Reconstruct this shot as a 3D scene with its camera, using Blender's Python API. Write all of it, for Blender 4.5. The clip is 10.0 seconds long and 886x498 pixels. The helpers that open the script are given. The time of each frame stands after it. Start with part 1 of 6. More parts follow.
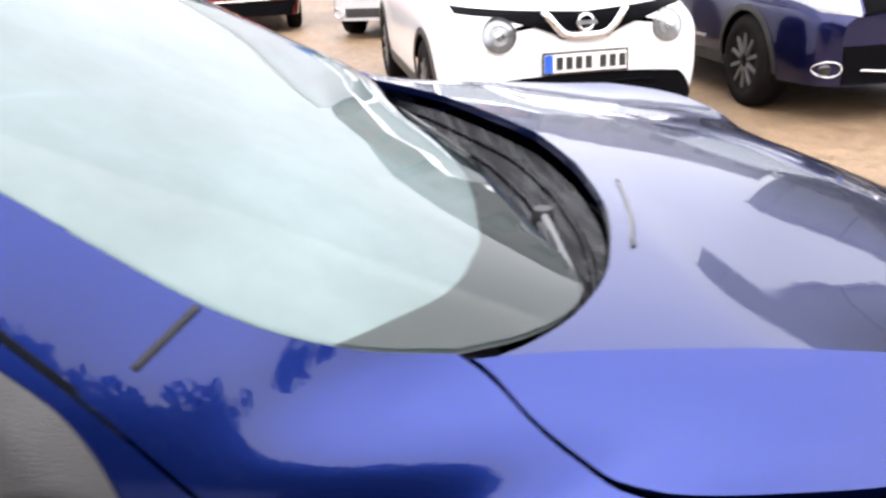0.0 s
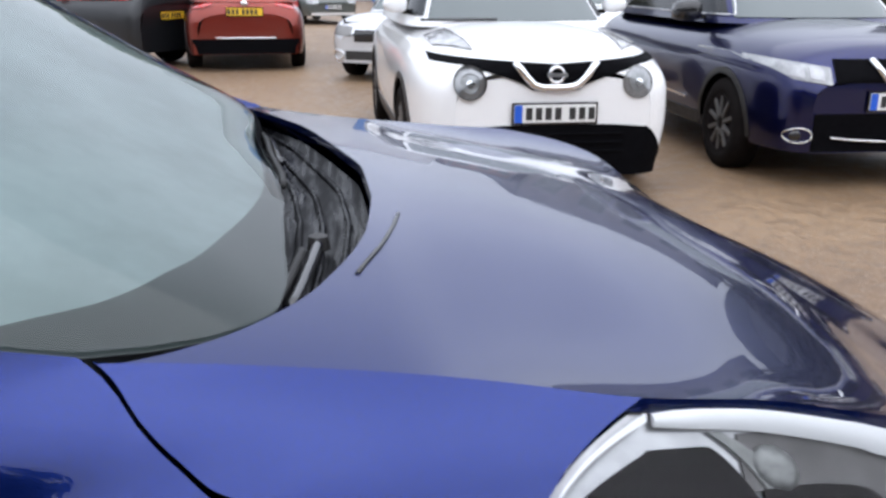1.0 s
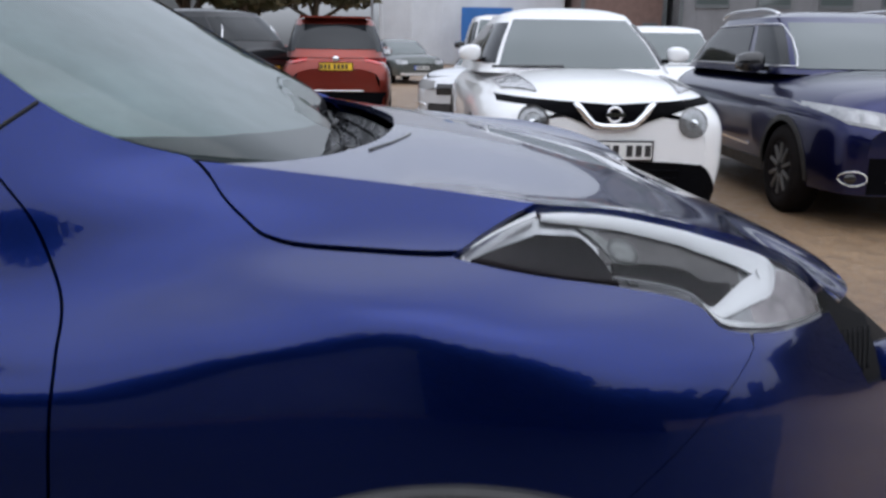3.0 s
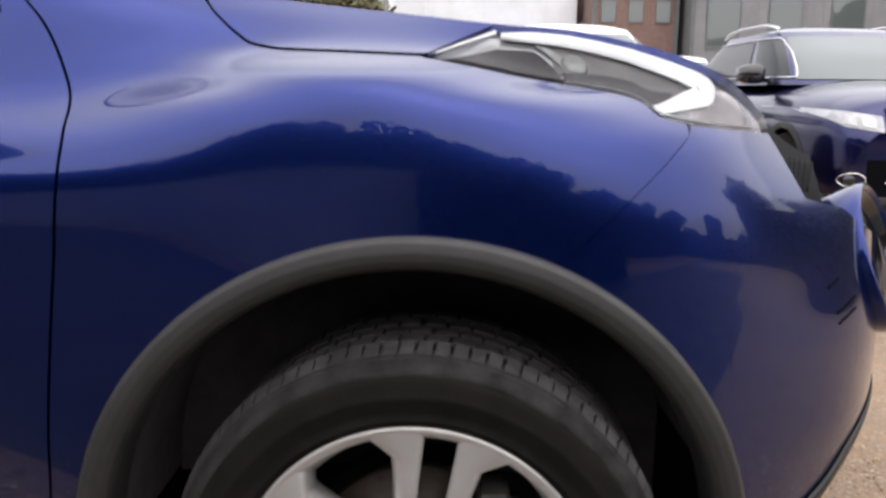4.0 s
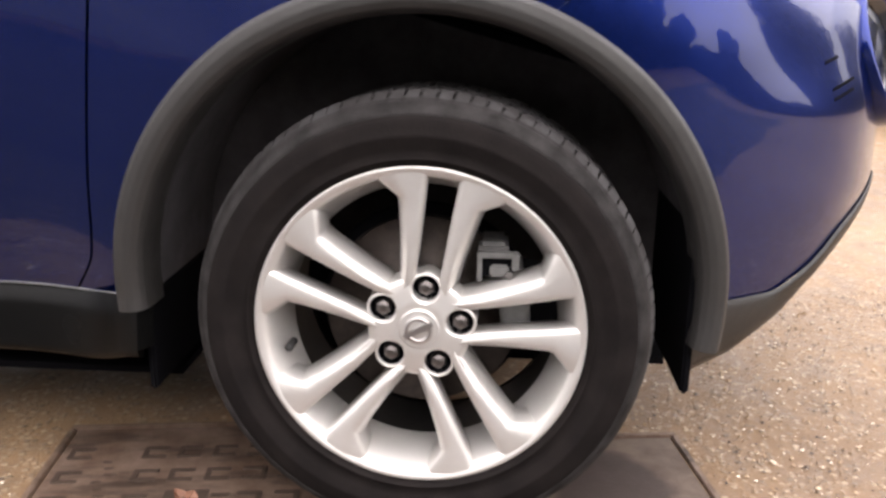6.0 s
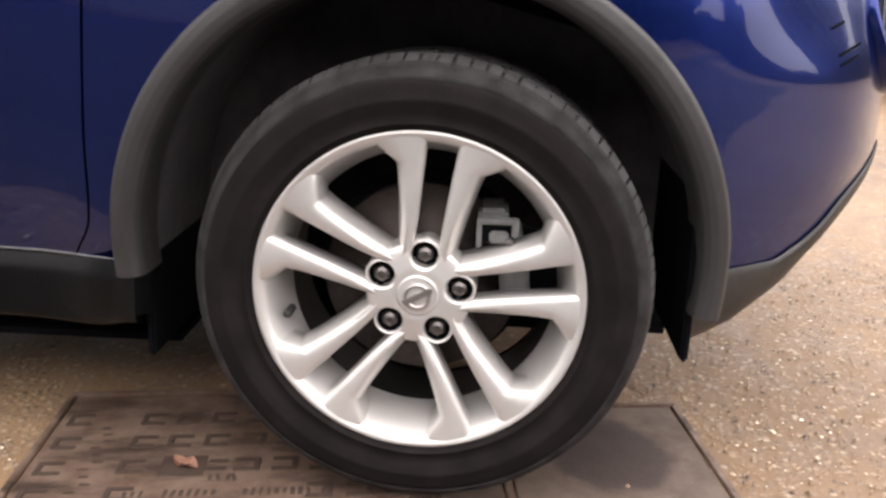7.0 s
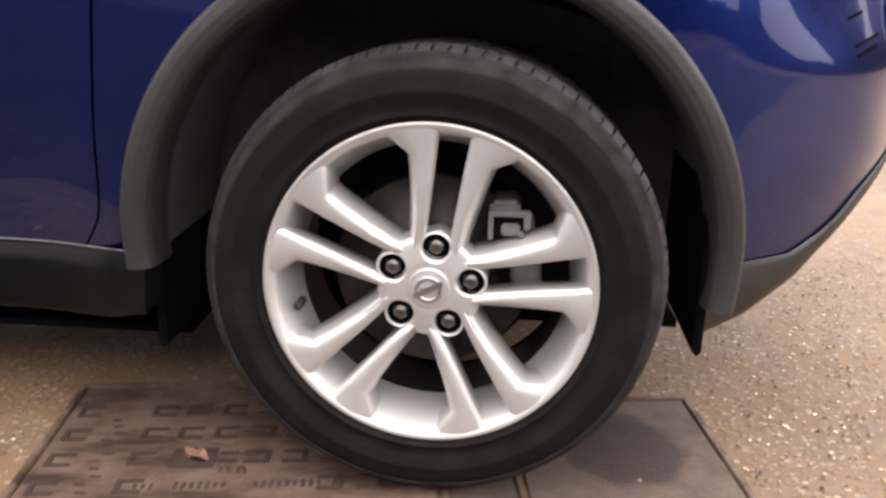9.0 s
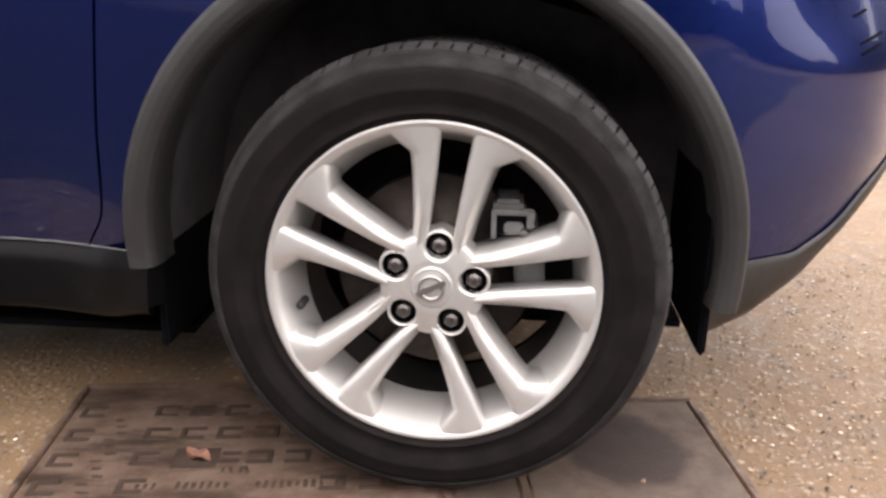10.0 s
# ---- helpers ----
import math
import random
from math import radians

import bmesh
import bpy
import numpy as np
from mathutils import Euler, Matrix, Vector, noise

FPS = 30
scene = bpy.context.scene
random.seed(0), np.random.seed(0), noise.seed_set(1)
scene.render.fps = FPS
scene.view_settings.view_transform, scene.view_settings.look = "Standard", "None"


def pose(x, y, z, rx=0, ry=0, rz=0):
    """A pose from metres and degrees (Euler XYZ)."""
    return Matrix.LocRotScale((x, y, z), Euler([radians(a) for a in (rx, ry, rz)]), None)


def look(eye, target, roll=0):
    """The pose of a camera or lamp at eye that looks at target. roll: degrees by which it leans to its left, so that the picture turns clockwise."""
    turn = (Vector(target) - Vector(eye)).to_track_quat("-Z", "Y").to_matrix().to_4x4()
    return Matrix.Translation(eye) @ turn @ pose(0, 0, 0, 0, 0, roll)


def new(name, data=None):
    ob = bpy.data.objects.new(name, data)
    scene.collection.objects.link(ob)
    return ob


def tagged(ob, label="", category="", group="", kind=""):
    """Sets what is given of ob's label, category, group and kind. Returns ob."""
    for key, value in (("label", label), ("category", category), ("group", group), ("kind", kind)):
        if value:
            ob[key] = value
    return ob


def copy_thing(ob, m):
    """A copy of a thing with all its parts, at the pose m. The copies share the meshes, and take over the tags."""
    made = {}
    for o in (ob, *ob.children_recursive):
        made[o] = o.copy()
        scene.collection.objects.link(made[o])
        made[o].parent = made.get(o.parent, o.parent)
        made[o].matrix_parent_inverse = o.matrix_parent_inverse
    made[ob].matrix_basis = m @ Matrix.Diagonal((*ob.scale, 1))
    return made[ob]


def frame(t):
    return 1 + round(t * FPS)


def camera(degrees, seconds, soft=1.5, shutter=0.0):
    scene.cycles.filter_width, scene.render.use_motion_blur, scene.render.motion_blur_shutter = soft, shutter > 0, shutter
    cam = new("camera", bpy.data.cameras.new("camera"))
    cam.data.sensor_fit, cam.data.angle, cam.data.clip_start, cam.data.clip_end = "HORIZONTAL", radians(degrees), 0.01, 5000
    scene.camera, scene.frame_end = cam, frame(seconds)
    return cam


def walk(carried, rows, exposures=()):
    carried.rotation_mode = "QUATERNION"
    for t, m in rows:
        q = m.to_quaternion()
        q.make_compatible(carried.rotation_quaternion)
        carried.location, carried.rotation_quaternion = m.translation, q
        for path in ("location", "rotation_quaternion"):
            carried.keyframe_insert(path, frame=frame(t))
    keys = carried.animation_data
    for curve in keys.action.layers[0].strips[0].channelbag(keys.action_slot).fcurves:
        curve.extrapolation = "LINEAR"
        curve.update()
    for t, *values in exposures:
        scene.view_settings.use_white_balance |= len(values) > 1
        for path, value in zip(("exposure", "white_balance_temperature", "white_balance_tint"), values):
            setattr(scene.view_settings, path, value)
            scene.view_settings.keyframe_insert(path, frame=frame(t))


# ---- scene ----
cam = camera(55.6, 10.0, soft=2.8, shutter=0.3)
PATH = [
    (0, (-0.374, -0.304, 1.371), (-0.23, 1.559, 0.658), -3.0),
    (0.5, (-0.189, -0.308, 1.356), (-0.022, 1.565, 0.673), -0.6),
    (1, (-0.108, -0.348, 1.351), (0.028, 1.551, 0.741), 0.3),
    (1.5, (-0.018, -0.441, 1.333), (-0.025, 1.486, 0.795), 0.8),
    (2, (-0.009, -0.56, 1.324), (-0.081, 1.376, 0.827), 1.0),
    (3.5, (0.039, -0.87, 1.106), (-0.016, 1.083, 0.679), 0.7),
    (4, (0.076, -0.943, 0.953), (-0.017, 1.021, 0.585), 0.6),
    (4.5, (0.095, -0.996, 0.868), (-0.022, 0.967, 0.502), 1.4),
    (5, (0.168, -1.046, 0.801), (-0.049, 0.902, 0.402), -0.1),
    (5.5, (0.141, -1.06, 0.772), (-0.047, 0.872, 0.29), 0.8),
    (6, (0.133, -1.061, 0.757), (-0.048, 0.852, 0.203), 0.9),
    (7.5, (0.138, -1.052, 0.742), (-0.047, 0.84, 0.12), 1.2),
    (8, (0.134, -1.05, 0.744), (-0.053, 0.838, 0.112), 1.2),
    (8.5, (0.137, -1.051, 0.739), (-0.059, 0.838, 0.113), 1.1),
    (9, (0.133, -1.048, 0.741), (-0.071, 0.839, 0.112), 1.0),
    (9.5, (0.134, -1.049, 0.735), (-0.078, 0.84, 0.112), 1.0),
    (10, (0.134, -1.047, 0.733), (-0.079, 0.843, 0.113), 0.9),
]
EXPOSURES = [(0.0, 2.55, 6300, 15), (0.3, 2.24, 6150, 15), (0.6, 1.86, 6000, 14), (1.0, 1.55, 5850, 12), (2.2, 1.02, 5750, 12), (3.3, 0.98, 5850, 12), (3.6, 1.03, 5950, 12), (3.8, 1.25, 6100, 12), (4.0, 1.85, 6450, 14), (4.5, 2.66, 6900, 16), (5.0, 3.00, 6900, 16), (5.5, 2.93, 6800, 17), (6.2, 2.70, 6700, 17), (10.0, 2.56, 6700, 17)]
walk(cam, [(t, look(eye, target, roll)) for t, eye, target, roll in PATH], EXPOSURES)

# ---- world and light: a bright overcast day ----
world = bpy.data.worlds.new("overcast_sky")
scene.world = world
world.use_nodes = True
wn, wl = world.node_tree.nodes, world.node_tree.links
sky = wn.new("ShaderNodeTexSky")
sky.sky_type, sky.sun_disc = "NISHITA", False
sky.sun_elevation, sky.sun_rotation = radians(62), radians(150)
sky.air_density, sky.dust_density, sky.ozone_density = 1.0, 4.0, 1.0
grey = wn.new("ShaderNodeHueSaturation")
grey.inputs["Saturation"].default_value = 0.18
wl.new(sky.outputs[0], grey.inputs["Color"])
# cloud banks
wtc = wn.new("ShaderNodeTexCoord")
wmap = wn.new("ShaderNodeMapping")
wmap.inputs["Scale"].default_value = (1.6, 1.6, 3.2)
wl.new(wtc.outputs["Generated"], wmap.inputs["Vector"])
cloud = wn.new("ShaderNodeTexNoise")
cloud.inputs["Scale"].default_value, cloud.inputs["Detail"].default_value = 1.6, 5.0
wl.new(wmap.outputs[0], cloud.inputs["Vector"])
cramp = wn.new("ShaderNodeMapRange")
cramp.inputs["From Min"].default_value, cramp.inputs["From Max"].default_value = 0.35, 0.7
cramp.inputs["To Min"].default_value, cramp.inputs["To Max"].default_value = 5.7, 7.1
wl.new(cloud.outputs["Fac"], cramp.inputs["Value"])
wmul = wn.new("ShaderNodeVectorMath")
wmul.operation = "SCALE"
# an even overcast: the bright patch round the sun is spread out
wadd, wdiv = wn.new("ShaderNodeVectorMath"), wn.new("ShaderNodeVectorMath")
wadd.operation, wdiv.operation = "ADD", "DIVIDE"
wadd.inputs[1].default_value = (2.6, 2.6, 2.6)
wl.new(grey.outputs[0], wadd.inputs[0])
wl.new(grey.outputs[0], wdiv.inputs[0])
wl.new(wadd.outputs[0], wdiv.inputs[1])
wl.new(wdiv.outputs[0], wmul.inputs[0])
sep = wn.new("ShaderNodeSeparateXYZ")
wl.new(wtc.outputs["Generated"], sep.inputs[0])
rise = wn.new("ShaderNodeMapRange")
rise.inputs["From Min"].default_value, rise.inputs["From Max"].default_value = 0.0, 0.9
rise.inputs["To Min"].default_value, rise.inputs["To Max"].default_value = 0.58, 1.11
wl.new(sep.outputs["Z"], rise.inputs["Value"])
lift = wn.new("ShaderNodeMath")
lift.operation = "MULTIPLY"
wl.new(cramp.outputs[0], lift.inputs[0])
wl.new(rise.outputs[0], lift.inputs[1])
wl.new(lift.outputs[0], wmul.inputs["Scale"])
bg = wn["Background"]
wl.new(wmul.outputs[0], bg.inputs["Color"])
bg.inputs["Strength"].default_value = 0.15
sun = new("sun", bpy.data.lights.new("sun", "SUN"))
sun.data.energy, sun.data.angle, sun.data.color = 0.6, radians(150), (1.0, 0.96, 0.9)
sun.matrix_world = look((0, 0, 20), (-5.3, 9.2, 0))

# ---- materials ----
def material(name, color, rough=0.5, metal=0.0, coat=0.0, vary=0.0, scale=20.0, bump=0.0, bump_scale=200.0, color2=None, coat_rough=0.03, spec=0.5, rough_vary=0.0, island=0.0):
    m = bpy.data.materials.new(name)
    m.use_nodes = True
    nt = m.node_tree
    n, l = nt.nodes, nt.links
    p = n["Principled BSDF"]
    p.inputs["Base Color"].default_value = (*color, 1)
    p.inputs["Roughness"].default_value, p.inputs["Metallic"].default_value = rough, metal
    p.inputs["Coat Weight"].default_value, p.inputs["Coat Roughness"].default_value = coat, coat_rough
    p.inputs["Specular IOR Level"].default_value = spec
    tc = n.new("ShaderNodeTexCoord")
    if vary or color2 or rough_vary:
        tx = n.new("ShaderNodeTexNoise")
        tx.inputs["Scale"].default_value, tx.inputs["Detail"].default_value, tx.inputs["Roughness"].default_value = scale, 8.0, 0.65
        l.new(tc.outputs["Object"], tx.inputs["Vector"])
        c2 = color2 or tuple(max(0.0, c * (1 - vary)) for c in color)
        mix = n.new("ShaderNodeMix")
        mix.data_type = "RGBA"
        mr = n.new("ShaderNodeMapRange")
        mr.inputs["From Min"].default_value, mr.inputs["From Max"].default_value = 0.35, 0.65
        l.new(tx.outputs["Fac"], mr.inputs["Value"])
        l.new(mr.outputs[0], mix.inputs["Factor"])
        mix.inputs["A"].default_value, mix.inputs["B"].default_value = (*color, 1), (*c2, 1)
        l.new(mix.outputs["Result"], p.inputs["Base Color"])
        if rough_vary:
            r2 = n.new("ShaderNodeMapRange")
            r2.inputs["To Min"].default_value, r2.inputs["To Max"].default_value = max(0.02, rough - rough_vary), min(1.0, rough + rough_vary)
            l.new(tx.outputs["Fac"], r2.inputs["Value"])
            l.new(r2.outputs[0], p.inputs["Roughness"])
    if bump:
        bt = n.new("ShaderNodeTexNoise")
        bt.inputs["Scale"].default_value, bt.inputs["Detail"].default_value = bump_scale, 4.0
        l.new(tc.outputs["Object"], bt.inputs["Vector"])
        bp = n.new("ShaderNodeBump")
        bp.inputs["Strength"].default_value, bp.inputs["Distance"].default_value = bump, 0.002
        l.new(bt.outputs["Fac"], bp.inputs["Height"])
        l.new(bp.outputs[0], p.inputs["Normal"])
    return m


def car_paint(name, color, metal=0.85, rough=0.36):
    """Metallic lacquer: fine flake, a clear coat with slight orange peel, and traces of water and dust."""
    m = material(name, color, rough, metal, coat=1.0, coat_rough=0.02)
    m.node_tree.nodes["Principled BSDF"].inputs["Coat IOR"].default_value = 1.44
    n, l = m.node_tree.nodes, m.node_tree.links
    p = n["Principled BSDF"]
    tc = n.new("ShaderNodeTexCoord")
    fl = n.new("ShaderNodeTexVoronoi")
    fl.inputs["Scale"].default_value = 900.0
    l.new(tc.outputs["Object"], fl.inputs["Vector"])
    mr = n.new("ShaderNodeMapRange")
    mr.inputs["To Min"].default_value, mr.inputs["To Max"].default_value = 0.75, 1.25
    l.new(fl.outputs["Color"], mr.inputs["Value"])
    mul = n.new("ShaderNodeVectorMath")
    mul.operation = "SCALE"
    mul.inputs[0].default_value = color
    l.new(mr.outputs[0], mul.inputs["Scale"])
    l.new(mul.outputs[0], p.inputs["Base Color"])
    peel = n.new("ShaderNodeTexNoise")
    peel.inputs["Scale"].default_value, peel.inputs["Detail"].default_value = 38.0, 2.0
    l.new(tc.outputs["Object"], peel.inputs["Vector"])
    bp = n.new("ShaderNodeBump")
    bp.inputs["Strength"].default_value, bp.inputs["Distance"].default_value = 0.05, 0.001
    l.new(peel.outputs["Fac"], bp.inputs["Height"])
    l.new(bp.outputs[0], p.inputs["Coat Normal"])
    dust = n.new("ShaderNodeTexNoise")
    dust.inputs["Scale"].default_value, dust.inputs["Detail"].default_value, dust.inputs["Roughness"].default_value = 5.0, 9.0, 0.7
    l.new(tc.outputs["Object"], dust.inputs["Vector"])
    dr = n.new("ShaderNodeMapRange")
    dr.inputs["From Min"].default_value, dr.inputs["From Max"].default_value = 0.45, 0.8
    dr.inputs["To Min"].default_value, dr.inputs["To Max"].default_value = 0.015, 0.09
    l.new(dust.outputs["Fac"], dr.inputs["Value"])
    l.new(dr.outputs[0], p.inputs["Coat Roughness"])
    return m


def wet_streaks(name):
    """Black plastic under running water: gloss broken up into long streaks."""
    m = material(name, (0.003, 0.003, 0.004), 0.5, spec=0.10)
    n, l = m.node_tree.nodes, m.node_tree.links
    p = n["Principled BSDF"]
    tc, mp, nz = n.new("ShaderNodeTexCoord"), n.new("ShaderNodeMapping"), n.new("ShaderNodeTexNoise")
    mp.inputs["Scale"].default_value = (70.0, 7.0, 30.0)
    nz.inputs["Scale"].default_value, nz.inputs["Detail"].default_value = 1.0, 5.0
    l.new(tc.outputs["Object"], mp.inputs["Vector"])
    l.new(mp.outputs[0], nz.inputs["Vector"])
    mr, bp = n.new("ShaderNodeMapRange"), n.new("ShaderNodeBump")
    mr.inputs["From Min"].default_value, mr.inputs["From Max"].default_value = 0.4, 0.62
    mr.inputs["To Min"].default_value, mr.inputs["To Max"].default_value = 0.55, 0.10
    l.new(nz.outputs["Fac"], mr.inputs["Value"])
    l.new(mr.outputs[0], p.inputs["Roughness"])
    bp.inputs["Strength"].default_value, bp.inputs["Distance"].default_value = 0.9, 0.006
    l.new(nz.outputs["Fac"], bp.inputs["Height"])
    l.new(bp.outputs[0], p.inputs["Normal"])
    return m


def clear_glass(name, tint=(0.8, 0.9, 0.88), through_it=0.8, ior=1.5):
    """Thin glass: see-through, with a mirror gloss by Fresnel."""
    m = bpy.data.materials.new(name)
    m.use_nodes = True
    n, l = m.node_tree.nodes, m.node_tree.links
    n.remove(n["Principled BSDF"])
    tr = n.new("ShaderNodeBsdfTransparent")
    tr.inputs["Color"].default_value = (*[c * through_it for c in tint], 1)
    gl = n.new("ShaderNodeBsdfGlossy")
    gl.inputs["Roughness"].default_value = 0.015
    fr = n.new("ShaderNodeFresnel")
    fr.inputs["IOR"].default_value = ior
    mx = n.new("ShaderNodeMixShader")
    l.new(fr.outputs[0], mx.inputs[0])
    l.new(tr.outputs[0], mx.inputs[1])
    l.new(gl.outputs[0], mx.inputs[2])
    l.new(mx.outputs[0], n["Material Output"].inputs["Surface"])
    return m


BLUE = car_paint("deep_blue_metallic_paint", (0.0018, 0.0122, 0.112), rough=0.25)
BLUE.node_tree.nodes["Principled BSDF"].inputs["Coat IOR"].default_value = 1.37
NAVY = car_paint("dark_navy_metallic_paint", (0.004, 0.006, 0.060), rough=0.3)
WHITE = car_paint("white_car_paint", (0.80, 0.80, 0.80), metal=0.0, rough=0.4)
RED = car_paint("orange_red_metallic_paint", (0.20, 0.030, 0.019))
BLACK_PAINT = car_paint("black_car_paint", (0.008, 0.009, 0.011), metal=0.1)
BLACK_PAINT.node_tree.nodes["Principled BSDF"].inputs["Coat Weight"].default_value = 0.35
SILVER = car_paint("silver_car_paint", (0.62, 0.63, 0.65), metal=0.5)
GREY_PAINT = car_paint("grey_green_car_paint", (0.075, 0.085, 0.08), metal=0.5)
TRIM = material("grained_black_plastic", (0.026, 0.0245, 0.0238), 0.5, vary=0.35, scale=14, bump=0.35, bump_scale=700, rough_vary=0.12)
GLOSS_BLACK = material("gloss_black_plastic", (0.010, 0.010, 0.011), 0.15, coat=0.5)
COWL = material("black_bumper_plastic", (0.004, 0.004, 0.005), 0.58, vary=0.3, scale=30, bump=0.12, bump_scale=250, rough_vary=0.15, spec=0.02)
WET_COWL = wet_streaks("wet_black_cowl_plastic")
LINER = material("wheel_arch_liner_felt", (0.065, 0.060, 0.065), 0.95, vary=0.4, scale=25, bump=0.5, bump_scale=400)
# near-black that stands in for shade inside holes, gaps and cavities
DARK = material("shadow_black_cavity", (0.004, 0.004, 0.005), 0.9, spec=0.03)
RUBBER = material("tyre_rubber", (0.0066, 0.0054, 0.0054), 0.8, vary=0.35, scale=18, bump=0.3, bump_scale=300, color2=(0.0125, 0.0102, 0.0098), rough_vary=0.12, spec=0.08)
DUSTY_RUBBER = material("dusty_tread_rubber", (0.070, 0.068, 0.070), 0.85, vary=0.4, scale=22, bump=0.4, bump_scale=260, color2=(0.034, 0.031, 0.031), spec=0.15)
SHOULDER_RUBBER = material("grey_worn_rubber", (0.030, 0.028, 0.028), 0.7, vary=0.6, scale=24, bump=0.6, bump_scale=160, color2=(0.010, 0.009, 0.009), spec=0.12)
RUBBER_SEAL = material("black_rubber_seal", (0.012, 0.012, 0.012), 0.7)
ALLOY = material("silver_alloy_lacquer", (0.64, 0.625, 0.605), 0.46, metal=0.75, coat=0.12, vary=0.06, scale=9, coat_rough=0.12, color2=(0.60, 0.58, 0.555))
STEEL = material("bright_nut_steel", (0.45, 0.43, 0.42), 0.3, metal=1.0)
NUT = material("dark_nut_steel", (0.17, 0.155, 0.15), 0.38, metal=1.0, vary=0.3, scale=90)
DISC = material("rusty_brake_disc", (0.055, 0.042, 0.036), 0.5, metal=0.6, vary=0.5, scale=60)
CALIPER = material("grey_cast_caliper", (0.22, 0.22, 0.215), 0.55, metal=0.5, vary=0.3, scale=50, bump=0.3)
BARREL = material("dark_rim_barrel", (0.05, 0.045, 0.042), 0.6, metal=0.3, vary=0.4, scale=20)
CHROME = material("chrome", (0.82, 0.82, 0.83), 0.08, metal=1.0)
GRILLE_BLACK = material("dull_black_grille", (0.006, 0.006, 0.007), 0.6, vary=0.4, scale=40, spec=0.08)
SATIN = material("satin_silver_lamp_inner", (0.80, 0.80, 0.80), 0.25, metal=0.55)
LAMP_GREY = material("grey_lamp_inner", (0.20, 0.195, 0.19), 0.3, metal=0.6)
LAMP_DARK = material("dark_lamp_inner", (0.010, 0.008, 0.009), 0.55, spec=0.06)
GLASS = clear_glass("windscreen_glass")
LENS = clear_glass("clear_lamp_lens", (0.95, 0.96, 0.96), 0.97, 1.22)
REAR_GLASS = material("black_tinted_glass", (0.014, 0.016, 0.018), 0.05, spec=0.35)
DARK_GLASS = material("tinted_window_glass", (0.085, 0.102, 0.102), 0.03, spec=0.9)
FRIT = material("grey_frit_band", (0.045, 0.05, 0.05), 0.5)
FABRIC = material("dark_cabin_fabric", (0.03, 0.03, 0.032), 0.9, vary=0.3, scale=60)
RED_LENS = material("red_tail_lens", (0.45, 0.02, 0.015), 0.1, coat=1.0)
PLATE_W = material("white_plate", (0.72, 0.72, 0.70), 0.4)
PLATE_Y = material("yellow_plate", (0.75, 0.48, 0.02), 0.4)
PLATE_B = material("blue_plate_band", (0.02, 0.10, 0.55), 0.4)
INK = material("black_plate_ink", (0.02, 0.02, 0.02), 0.5)


def ground_material():
    """Worn, damp sandy tarmac: light stones in a brown binder, wet dark patches, sand drifts."""
    m = bpy.data.materials.new("damp_sandy_tarmac")
    m.use_nodes = True
    n, l = m.node_tree.nodes, m.node_tree.links
    p = n["Principled BSDF"]
    tc = n.new("ShaderNodeTexCoord")

    def noise_tex(scale, detail=6.0, rough=0.6):
        t = n.new("ShaderNodeTexNoise")
        t.inputs["Scale"].default_value, t.inputs["Detail"].default_value, t.inputs["Roughness"].default_value = scale, detail, rough
        l.new(tc.outputs["Object"], t.inputs["Vector"])
        return t

    def remap(src, a, b, lo=0.0, hi=1.0):
        r = n.new("ShaderNodeMapRange")
        r.inputs["From Min"].default_value, r.inputs["From Max"].default_value = a, b
        r.inputs["To Min"].default_value, r.inputs["To Max"].default_value = lo, hi
        l.new(src, r.inputs["Value"])
        return r.outputs[0]

    def blend(fac, a, b):
        x = n.new("ShaderNodeMix")
        x.data_type = "RGBA"
        l.new(fac, x.inputs["Factor"])
        for key, v in (("A", a), ("B", b)):
            if isinstance(v, tuple):
                x.inputs[key].default_value = (*v, 1)
            else:
                l.new(v, x.inputs[key])
        return x.outputs["Result"]

    stone = n.new("ShaderNodeTexVoronoi")
    stone.inputs["Scale"].default_value, stone.inputs["Randomness"].default_value = 85.0, 1.0
    l.new(tc.outputs["Object"], stone.inputs["Vector"])
    tone = n.new("ShaderNodeSeparateColor")
    l.new(stone.outputs["Color"], tone.inputs[0])
    fine = noise_tex(260.0, 4.0)
    mid = noise_tex(9.0)
    wide = noise_tex(0.55, 5.0)
    base = blend(remap(wide.outputs["Fac"], 0.38, 0.62), (0.190, 0.113, 0.058), (0.310, 0.196, 0.103))
    base = blend(remap(mid.outputs["Fac"], 0.45, 0.9), base, (0.115, 0.078, 0.052))
    pebble = blend(tone.outputs[0], (0.105, 0.068, 0.045), (0.46, 0.36, 0.25))
    face = n.new("ShaderNodeMath")
    face.operation = "MULTIPLY"
    l.new(remap(stone.outputs["Distance"], 0.62, 0.35), face.inputs[0])
    l.new(remap(tone.outputs[1], 0.35, 0.75), face.inputs[1])
    col = blend(face.outputs[0], base, pebble)
    col = blend(remap(fine.outputs["Fac"], 0.3, 0.75, 0.0, 0.45), col, (0.09, 0.065, 0.045))
    l.new(col, p.inputs["Base Color"])
    l.new(remap(mid.outputs["Fac"], 0.35, 0.7, 0.62, 0.30), p.inputs["Roughness"])
    height = n.new("ShaderNodeMath")
    height.operation = "ADD"
    l.new(face.outputs[0], height.inputs[0])
    l.new(fine.outputs["Fac"], height.inputs[1])
    bp = n.new("ShaderNodeBump")
    bp.inputs["Strength"].default_value, bp.inputs["Distance"].default_value = 0.7, 0.003
    l.new(height.outputs[0], bp.inputs["Height"])
    l.new(bp.outputs[0], p.inputs["Normal"])
    return m


